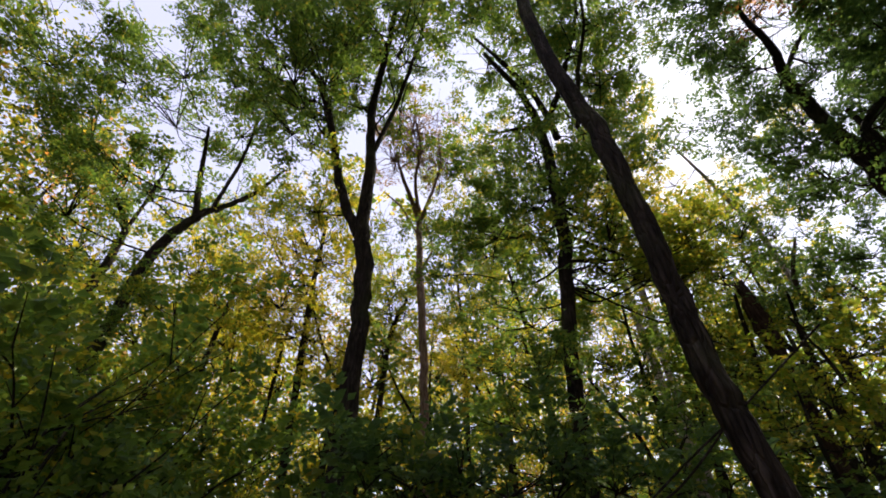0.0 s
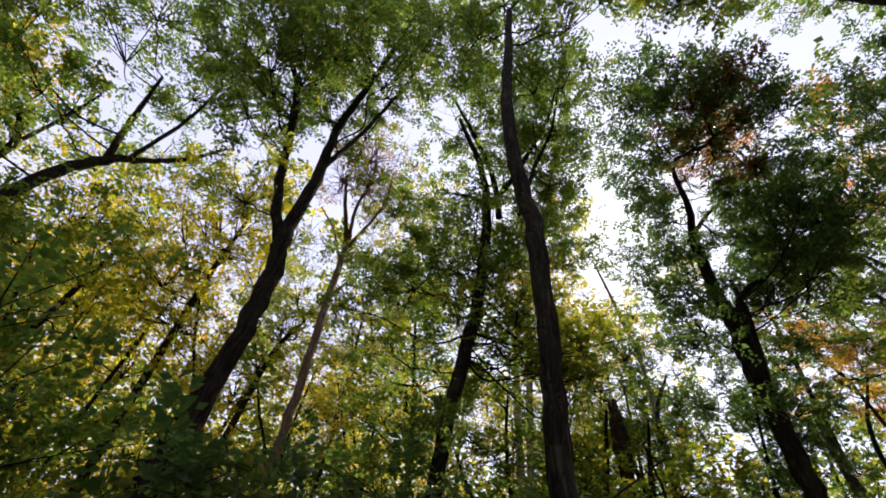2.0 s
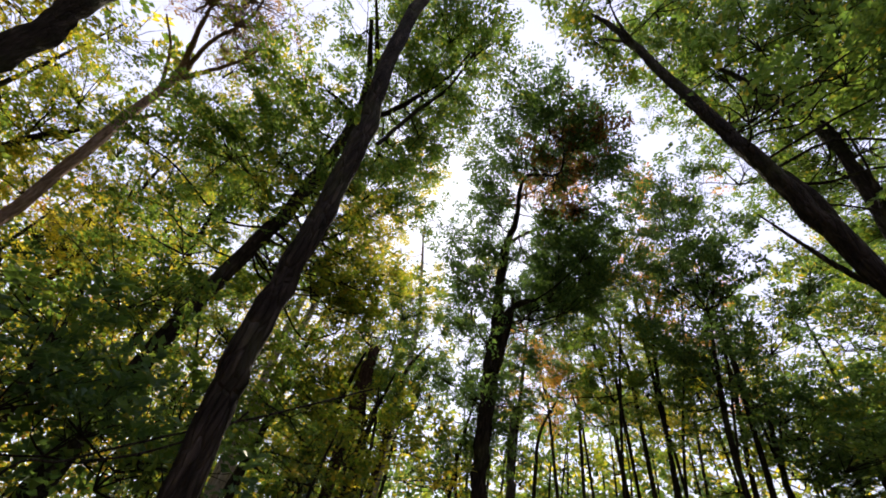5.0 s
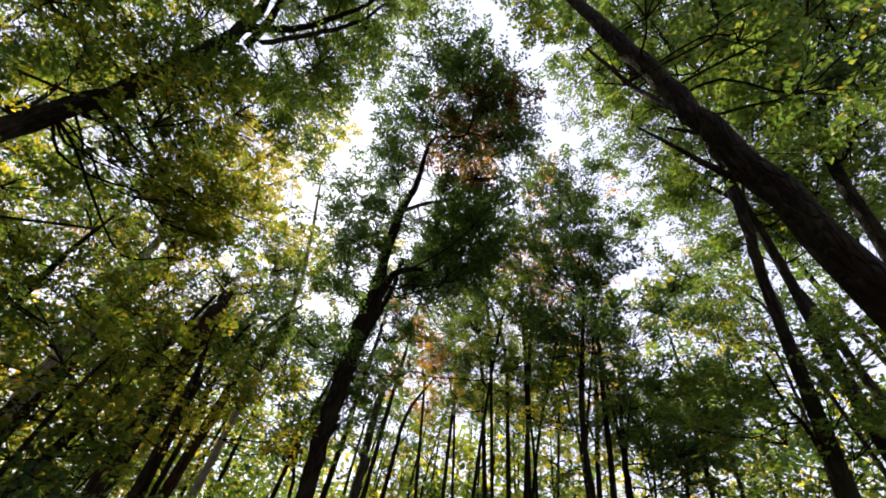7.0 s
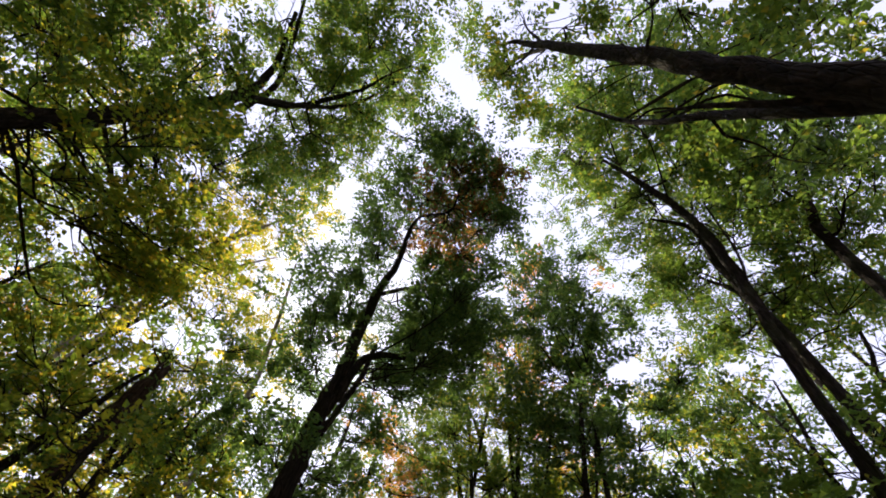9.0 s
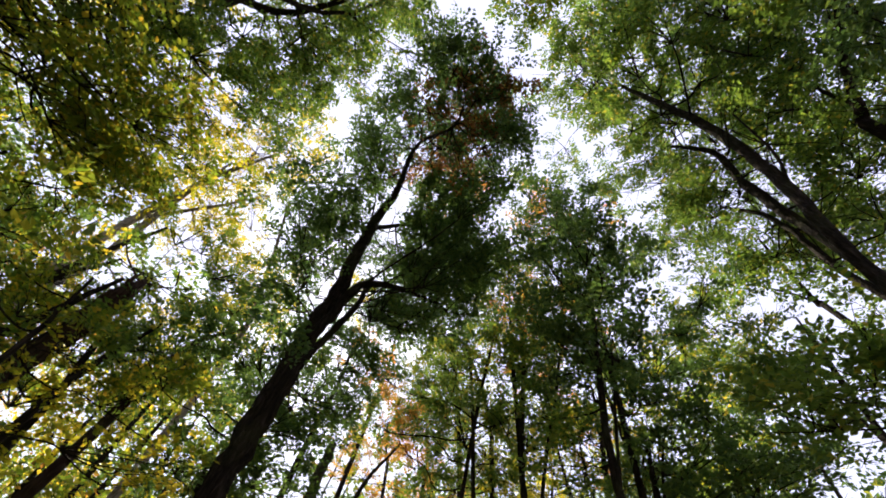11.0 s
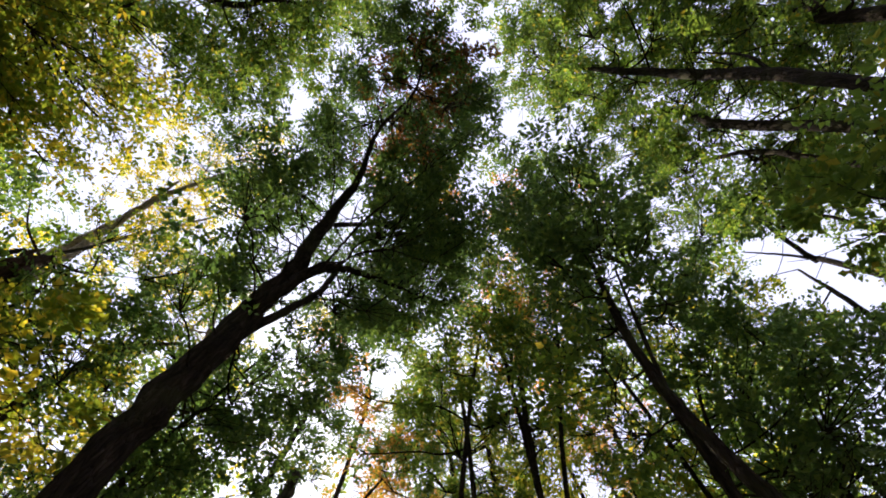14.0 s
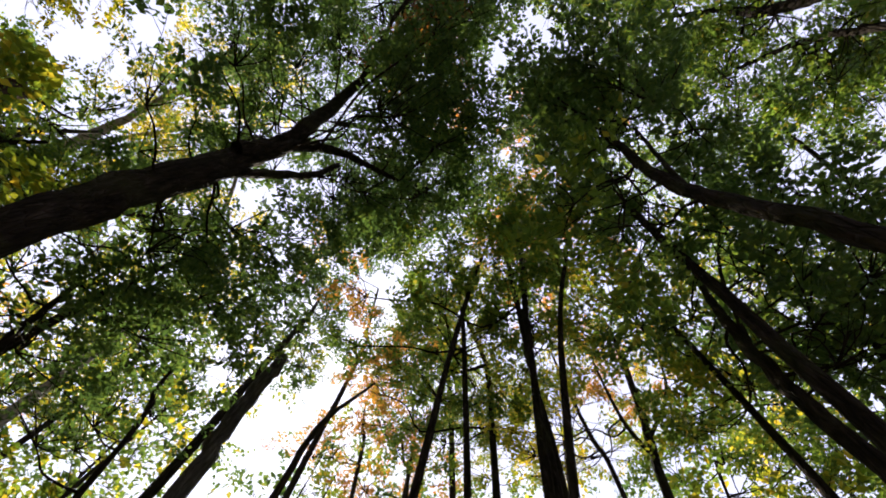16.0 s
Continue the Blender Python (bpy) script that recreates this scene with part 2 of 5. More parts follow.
def clump(x, y, z, r, colour, start, cover=COVER, size=LEAF_SIZE, near=True):
    """One limb's foliage: boughs rising and fanning from a low hub, side twigs, and flat two-ranked sprays of leaves on them."""
    c = np.array([x, y, z])
    squash = np.array([1, 1, 0.7])
    bare = colour == "twiggy"
    thin = {"twiggy": 0.35, "yellow": 0.5, "lime": 0.75, "orange": 0.65, "russet": 0.9}.get(colour, 1.0)
    size = size * rng.uniform(0.88, 1.18)
    per = 24
    n_leaf = int(cover * thin * math.pi * r * r / (0.5 * size * size * 0.7))
    n_spray = max(6, n_leaf // per)
    n_b = 26 if bare else int(np.clip(5 + 3.6 * r, 6, 13))
    hub = c * 0.7 + np.asarray(start) * 0.3
    if np.linalg.norm(hub - c) > 0.85 * r:
        hub = c + (hub - c) * 0.85 * r / np.linalg.norm(hub - c)
    hub[2] -= 0.2 * r
    way = unit(rng.normal(size=(n_b, 3)))
    way[:, 2] = np.where(way[:, 2] < -0.3, -0.6 * way[:, 2], way[:, 2])
    ends = c + way * squash * r * rng.uniform(0.75, 1.4, (n_b, 1))
    rad = (0.007 + 0.008 * r) * (1.5 if bare else 1.0)
    boughs, ta, tb = [], [], []
    for e in ends:
        m = (hub + e) / 2 + rng.normal(0, 0.12 * r, 3)
        path = curve_points([(*hub, rad), (*m, rad * 0.65), (*e, rad * 0.25)], 4)
        boughs.append(tube(path[::2], 4) if near else tube(path[::4], 3))
        d = unit(np.gradient(path[:, :3], axis=0))
        for i, flip in ((3, 1), (5, -1), (7, 1), (8, 0)):
            side = unit(np.cross(d[i], [0, 0, 1.0])) * flip * rng.uniform(0.5, 1.2) + d[i] + rng.normal(0, 0.25, 3)
            ta.append(path[i, :3])
            tb.append(path[i, :3] + unit(side) * r * rng.uniform(0.28, 0.6))
    ta, tb = np.array(ta), np.array(tb)
    rods = twig_rods(ta, tb, np.full(len(ta), 0.012 if bare else 0.004 + 0.003 * r))
    # sprays sit on the twigs; some twigs carry many, some few
    weight = rng.uniform(0.1, 1, len(ta)) ** 1.5
    k = rng.choice(len(ta), n_spray, p=weight / weight.sum())
    d = unit(tb[k] - ta[k] + rng.normal(0, 0.22 * r, (n_spray, 3)))
    foot = ta[k] + (tb[k] - ta[k]) * rng.uniform(0.1, 1.05, (n_spray, 1)) + rng.normal(0, 0.05 * r, (n_spray, 3)) + [0, 0, 0.05]
    face = unit(np.cross(np.cross(d, [0, 0, 1.0]), d) + rng.normal(0, 0.28, (n_spray, 3)))
    side = unit(np.cross(face, d))
    u = np.linspace(0.05, 1, per)[None, :, None] * size * rng.uniform(3.5, 7.0, (n_spray, 1, 1))
    rank = np.where(np.arange(per) % 2, 1.0, -1.0)[None, :, None] * rng.uniform(0.3, 1.9, (n_spray, per, 1)) * size
    rank = rank * (1.15 - 0.6 * np.linspace(0, 1, per))[None, :, None]
    leaves = foot[:, None] + d[:, None] * u + side[:, None] * rank + rng.normal(0, 0.25 * size, (n_spray, per, 3)) - np.array([0, 0, 0.35]) * u ** 2
    way = d[:, None] * 0.7 + side[:, None] * np.sign(rank) + rng.normal(0, 0.25, (n_spray, per, 3))
    face = np.broadcast_to(face[:, None], leaves.shape)
    leaf = leaf_blades(leaves.reshape(-1, 3), np.full(n_spray * per, size), 0.3, face.reshape(-1, 3), way.reshape(-1, 3))
    return boughs, rods, leaf, hub


def keep_clear(leaf, wood, hollow):
    """Drop the leaves close about and under the thick wood, where the crown is bare; hollow scales how far."""
    v, f = leaf
    mid = v.reshape(-1, 4, 3).mean(1)
    good = np.ones(len(mid), bool)
    for least, down, wide in ((0.035, 0.4, 0.6), (0.055, 1.2, 0.62), (0.055, 2.1, 0.75)):
        thick = wood[(wood[:, 3] > least) & (wood[:, 2] > 5 + down)]
        if len(thick):
            gap = np.linalg.norm(mid[:, None] - (thick[None, :, :3] - [0, 0, down]), axis=2) - 2 * thick[None, :, 3]
            good &= gap.min(1) > hollow * wide * rng.uniform(0.45, 1.1, len(mid))
    v = v.reshape(-1, 4, 3)[good].reshape(-1, 3)
    return v, np.arange(len(v)).reshape(-1, 4)


def tree(name, label, bark, stems, crown, cover=COVER, size=LEAF_SIZE, near=True, hollow=1.0):
    """A tree: trunk and further stems as paths of (x, y, z, radius), foliage as (x, y, z, radius, colour)."""
    base = np.array(stems[0][0][:3])
    root = tagged(new(name), label, "tree")
    root.location = base
    paths = []
    for i, s in enumerate(stems):
        p = curve_points(s, 6)
        p[1:-1, :2] += 1.3 * rng.normal(0, 0.10, (len(p) - 2, 2)) * p[1:-1, 3:4]
        paths.append(p)
        v, f = tube(p, 14 if i == 0 else 9, 0.05)
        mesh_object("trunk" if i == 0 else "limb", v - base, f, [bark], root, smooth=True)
    joints = np.vstack([p for p in paths])
    twigs, blades, slots = [], [], []
    for x, y, z, r, colour in crown:
        c = np.array([x, y, z])
        # the limb leaves the wood some way below the clump
        d = np.linalg.norm(joints[:, :3] - c, axis=1) + 0.8 * np.maximum(0, joints[:, 2] - z + 0.2 * r) + 8 * (joints[:, 2] < min(2.0, z * 0.4))
        j = joints[np.argmin(d)]
        boughs, rods, leaf, hub = clump(x, y, z, r, colour, j[:3], cover, size, near)
        leaf = keep_clear(leaf, joints, hollow)
        gap = np.linalg.norm(hub - j[:3])
        if 0.4 < gap < 6:
            way = hub - j[:3]
            bends = [j[:3] + way * u + [0, 0, -0.3 * gap * u * (1 - u)] + rng.normal(0, 0.055 * gap, 3) for u in (0.25, 0.5, 0.76)]
            rad = min(j[3] * 0.5, 0.012 + 0.0055 * gap + 0.007 * r)
            ring = [(*p, rad * q) for p, q in zip((j[:3], *bends, hub), (1, 0.85, 0.72, 0.6, 0.48))]
            v, f = tube(curve_points(ring if near else ring[::2], 3 if near else 2), 7 if near else 4, 0.05)
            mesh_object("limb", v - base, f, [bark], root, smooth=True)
        if near:
            for v, f in boughs:
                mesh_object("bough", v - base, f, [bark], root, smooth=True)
        else:
            twigs += boughs
        if near:
            twigs.append(rods)
        blades.append(leaf)
        slots.append(np.full(len(leaf[1]), LEAF_NAMES.index(colour)))
    if twigs:
        v, f = join(twigs)
        tagged(mesh_object("brushwood", v - base, f, [bark], root), kind="stuff")
        v, f = join(blades)
        tagged(mesh_object("crown", v - base, f, [LEAF[k] for k in LEAF_NAMES], root, np.concatenate(slots)), kind="stuff")
    return root


# ---- ground ----
def ground():
    a = np.concatenate([np.linspace(-40, 60, 101), [-400, 400, -120, 120, -70, 80]])
    a.sort()
    X, Y = np.meshgrid(a, a, indexing="ij")
    Z = 0.05 * np.sin(X * 0.7) * np.cos(Y * 0.55) + 0.03 * np.sin(X * 2.1 + Y * 1.7)
    k = len(a)
    i, j = np.meshgrid(np.arange(k - 1), np.arange(k - 1), indexing="ij")
    q = i * k + j
    f = np.stack([q, q + k, q + k + 1, q + 1], -1).reshape(-1, 4)
    g = mesh_object("ground", np.stack([X, Y, Z], -1).reshape(-1, 3), f, [ground_material()], smooth=True)
    tagged(g, "brown leaf litter on the forest floor", "ground", kind="structure")


ground()

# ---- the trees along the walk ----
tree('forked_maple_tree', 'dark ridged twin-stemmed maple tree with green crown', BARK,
     [[(-2, 8.32, -0.15, 0.31), (-1.94, 8.34, 3.33, 0.21), (-1.87, 8.36, 5.81, 0.2), (-1.96, 8.34, 7.8, 0.22), (-2.16, 8.29, 8.99, 0.19), (-2.17, 8.28, 11.39, 0.17), (-2.39, 8.23, 14.64, 0.14), (-1.72, 6.56, 16.08, 0.09), (-1.21, 5.01, 18.08, 0.05)],
      [(-2.25, 8.26, 8.77, 0.14), (-2.83, 8.12, 10.23, 0.13), (-3.37, 7.98, 12.39, 0.12), (-4.15, 7.61, 15.08, 0.11), (-4.88, 6.62, 15.49, 0.06), (-5.48, 5.88, 15.87, 0.04)],
      [(-2.16, 8.28, 12.2, 0.09), (-1.63, 8.42, 14.92, 0.08), (-0.87, 6.98, 15.92, 0.06), (-0.35, 5.77, 17.24, 0.04)]],
     [(-6.2, 7, 15.1, 1.91, "green"),
      (-4.7, 7.6, 14.5, 1.7, "green"),
      (-4.2, 6.1, 16, 2.18, "green"),
      (-2.6, 5.9, 16.4, 2, "green"),
      (-1.2, 7, 15.8, 1.81, "green"),
      (-0.2, 5.7, 17.5, 2.12, "green"),
      (-2.8, 8.1, 14.7, 1.53, "green"),
      (-4.2, 7.8, 12.2, 1.19, "green"),
      (-4.6, 4.9, 16.9, 2.16, "green"),
      (-2.4, 4.3, 18.9, 2.61, "green"),
      (-3.6, 7.9, 9.6, 1.13, "lime"),
      (-2.9, 8.1, 10.4, 0.81, "lime"),
      (-1.4, 8.5, 15, 1.33, "lime"),
      (-5.5, 6.1, 14, 1.25, "green"),
      (-4.3, 5.8, 14.7, 1.25, "green"),
      (-3.2, 5.2, 15.2, 1.25, "green"),
      (-1.5, 5, 15.6, 1.25, "green"),
      (-2, 6.3, 15, 1.25, "green"),
      (-4.8, 7.3, 13.7, 1.25, "green"),
      (-0.4, 5.8, 15.4, 1.25, "green"),
      (-4.3, 5.2, 12.6, 1.2, "green"),
      (-3.2, 5.5, 12.9, 1.2, "green"),
      (-2.3, 4.5, 13.5, 1.2, "green"),
      (-0.9, 4.8, 13.6, 1.2, "green"),
      (-4.6, 6.6, 11.7, 1.2, "green")])
tree('tall_maple_tree', 'tall dark smooth-barked maple tree leaning beside the path', BARK,
     [[(1.85, 2.42, -0.15, 0.13), (1.72, 2.5, 1.94, 0.09), (1.66, 2.54, 2.61, 0.09), (1.65, 2.55, 3.7, 0.09), (1.6, 2.58, 4.99, 0.1), (1.44, 2.68, 6.51, 0.1), (1.35, 2.74, 8.95, 0.1), (1.38, 2.72, 13.87, 0.08)]],
     [(1.2, 2.8, 15.1, 1.31, "green"),
      (2.1, 2.3, 12.1, 0.57, "green"),
      (1.8, 1.9, 15.8, 1.46, "green"),
      (2.8, 1.8, 11.6, 0.68, "green"),
      (0.5, 3.3, 12.3, 0.74, "green")])
tree('ivy_clad_tree', 'dark fissured tree trunk wrapped in climbing leaves', BARK,
     [[(2.52, 9, -0.15, 0.24), (2.76, 8.92, 4.05, 0.17), (3.01, 8.83, 6.97, 0.18), (3.36, 8.71, 9.57, 0.18), (3.43, 8.68, 13.55, 0.17), (2.82, 8.16, 15.39, 0.11), (1.51, 7.1, 16.14, 0.07)],
      [(3.45, 8.68, 13.55, 0.12), (4.14, 7.82, 15.03, 0.1), (4.29, 5.81, 15.54, 0.06), (4.11, 4.79, 15.88, 0.03)],
      [(3.55, 8.65, 13.72, 0.09), (2.9, 8.87, 14.2, 0.07), (2.2, 9.11, 14.34, 0.05)],
      [(3.79, 8.42, 12.97, 0.12), (3.38, 8.21, 15.09, 0.1), (2.05, 7.15, 15.7, 0.07), (1.06, 6.51, 16.19, 0.04)],
      [(3.72, 6.83, 11.3, 0.06), (4.36, 6.79, 14.25, 0.07), (4.62, 5.94, 15.62, 0.05), (4.38, 4.72, 17.22, 0.04)]],
     [(1.6, 7.3, 16.1, 1.63, "green"),
      (1.3, 9.4, 14.1, 1.37, "green"),
      (0.8, 9.6, 9.8, 1.55, "green"),
      (2.1, 9.1, 9.5, 1.46, "green"),
      (3, 8.8, 11.2, 1.17, "green"),
      (0.9, 9.6, 7.5, 0.86, "green"),
      (1.8, 9.2, 6.7, 1.09, "green"),
      (1.1, 6.2, 17.2, 1.49, "green"),
      (3.1, 8.8, 7.8, 0.77, "green"),
      (-0.3, 10, 8.7, 0.61, "green"),
      (4.1, 8.2, 9.8, 0.87, "green"),
      (5.6, 8.4, 11.4, 1.36, "green"),
      (2.8, 8.1, 11.4, 1.23, "green"),
      (5, 8.3, 13.5, 1.35, "green"),
      (3.4, 7, 15.7, 1.57, "green"),
      (5.1, 7, 15.9, 1.41, "green"),
      (6.9, 6.8, 16.3, 0.43, "green"),
      (6.8, 8.3, 15.1, 1.15, "green"),
      (2.6, 5.5, 17.5, 1.41, "green"),
      (2.9, 4.3, 20.6, 0.82, "green"),
      (4.4, 5.4, 17.9, 1.38, "green"),
      (2.3, 8.1, 9.9, 0.91, "green"),
      (2.5, 8.1, 8.2, 0.77, "lime"),
      (3.6, 8.3, 7.3, 0.43, "lime"),
      (3.3, 8.2, 8.6, 1.09, "lime"),
      (4.6, 8.4, 7.6, 1.03, "lime"),
      (6.5, 10, 10.6, 0.76, "yellow"),
      (6.8, 10.3, 9.3, 0.41, "yellow"),
      (5.9, 9.8, 12.3, 0.81, "yellow"),
      (7.6, 10.7, 9.7, 0.33, "yellow"),
      (4.5, 8.8, 8.6, 0.67, "green"),
      (4.6, 8.9, 11.4, 0.77, "green"),
      (3.5, 8.3, 12.2, 0.8, "green"),
      (5.6, 9.5, 10.4, 0.54, "green"),
      (5.4, 9.5, 8.6, 0.7, "lime"),
      (6.4, 10, 9.2, 0.64, "lime"),
      (4.1, 5.4, 15.5, 1.23, "green"),
      (4.4, 4.3, 16.2, 0.76, "green"),
      (6.6, 4.2, 15.4, 0.85, "green"),
      (5.5, 8.9, 14.9, 1.56, "green"),
      (3.9, 9.6, 11.2, 1.16, "green"),
      (5.6, 7.5, 15.5, 1.4, "green"),
      (6.5, 9.5, 8.2, 0.43, "lime"),
      (5.6, 9.2, 7.9, 0.81, "lime"),
      (6, 9.3, 9.5, 0.79, "lime"),
      (6.6, 9.6, 10.4, 0.75, "lime"),
      (7.1, 9.7, 7.6, 0.6, "lime"),
      (6.8, 9.7, 8.9, 0.35, "yellow"),
      (7.4, 9.9, 10.9, 0.47, "yellow"),
      (6.3, 9.5, 11.7, 0.84, "yellow"),
      (1.1, 10.9, 10.7, 1.3, "green"),
      (2, 8.9, 12.7, 1.3, "green"),
      (3, 10.4, 11.6, 1.3, "green"),
      (5, 9.9, 10.5, 0.58, "lime"),
      (5.8, 9.4, 11.2, 0.9, "lime"),
      (6.1, 10.7, 10.3, 0.9, "lime"),
      (3.2, 6.9, 14.1, 1.1, "green"),
      (4, 6, 14.6, 1.1, "green"),
      (2.9, 4.7, 14.9, 1.1, "green"),
      (5.3, 7.1, 14, 1.1, "green"),
      (3.8, 8.9, 13, 1.1, "green"),
      (4.1, 4.3, 15.1, 1.01, "green"),
      (5.7, 8.6, 7.5, 0.95, "lime"),
      (6, 8.1, 8.1, 0.95, "lime"),
      (6.8, 7.9, 8.4, 0.95, "lime"),
      (6.4, 8.7, 7.6, 0.95, "lime"),
      (4.3, 7.1, 8.2, 0.95, "lime")], hollow=0.45)
tree('dead_crowned_pine_tree', 'pale pink-barked pine tree with bare twisted crown', PINEBARK,
     [[(-0.61, 14, -0.15, 0.21), (-0.66, 13.99, 4.2, 0.15), (-0.73, 13.99, 7.57, 0.15), (-0.97, 13.98, 11.72, 0.15), (-1.12, 13.98, 14.58, 0.13), (-1.68, 12.4, 15.49, 0.08), (-1.97, 11.24, 15.98, 0.04)],
      [(-1.08, 13.98, 14.23, 0.11), (-0.45, 12.93, 15.32, 0.07), (-0.05, 11.72, 15.79, 0.05), (-0.15, 10.65, 16.32, 0.03)],
      [(-1.07, 13.98, 14.94, 0.1), (-1.18, 12.41, 15.5, 0.07), (-0.88, 11.05, 16.09, 0.05), (-1.08, 10.05, 16.66, 0.03)],
      [(-0.92, 13.98, 11.72, 0.07), (-0.46, 14, 12.93, 0.05), (-0.72, 13.99, 14.24, 0.04)],
      [(-1.06, 13.98, 13.56, 0.06), (-1.84, 13.72, 15.06, 0.05), (-2.59, 12.89, 15.31, 0.03)]],
     [(-1, 11.3, 16, 1.72, "twiggy"),
      (-2, 11.5, 15.9, 1.26, "twiggy"),
      (-0.2, 11.7, 15.8, 1.11, "twiggy"),
      (-1.3, 10.4, 16.4, 1.07, "twiggy")])
tree('crooked_oak_tree', 'dark crooked oak tree with twisting limbs', BARK,
     [[(-9.55, 10.24, -0.15, 0.24), (-9.4, 10.38, 7.29, 0.17), (-9.31, 10.45, 9.96, 0.17), (-8.87, 10.86, 11.95, 0.15), (-8.31, 11.37, 13.02, 0.1), (-7.69, 11.94, 14.4, 0.08), (-6.59, 11.53, 15.31, 0.05)],
      [(-8.87, 10.86, 11.95, 0.12), (-9.25, 10.51, 14.17, 0.1), (-8.87, 9.41, 15.32, 0.05)],
      [(-8.58, 11.12, 12.57, 0.08), (-8.06, 10.79, 15.17, 0.07), (-7, 9.19, 15.88, 0.04)]],
     [(-12.6, 7.5, 13.4, 1.86, "green"),
      (-11.2, 8.7, 12.7, 1.69, "green"),
      (-11.8, 8.2, 10.7, 1.59, "green"),
      (-10, 8.7, 15.2, 1.89, "green"),
      (-7.7, 7.6, 16.2, 1.59, "green"),
      (-7.9, 9.7, 15.5, 1.71, "green"),
      (-10.2, 9.6, 12.3, 1.37, "green"),
      (-9, 6.8, 16.1, 1.65, "green"),
      (-11.4, 8.6, 8.7, 1.18, "green"),
      (-11.5, 6.5, 15.4, 1.45, "green")])
tree('slender_oak_tree', 'dark slender oak tree among yellowing leaves', BARK,
     [[(-11.65, 10.97, -0.15, 0.21), (-11.51, 11.12, 6.99, 0.15), (-11.45, 11.18, 8.96, 0.15), (-11.44, 11.19, 11.61, 0.12), (-12.01, 10.61, 12.91, 0.07)],
      [(-11.44, 11.19, 11.61, 0.07), (-11.37, 11.26, 13.74, 0.06), (-11.1, 10.97, 15.1, 0.04)]],
     [(-13.5, 5.7, 15.7, 1.76, "green"),
      (-13.7, 7, 15.3, 1.49, "green"),
      (-12.3, 10.3, 10.6, 1.32, "green"),
      (-11.2, 11.4, 10, 1.25, "green")])
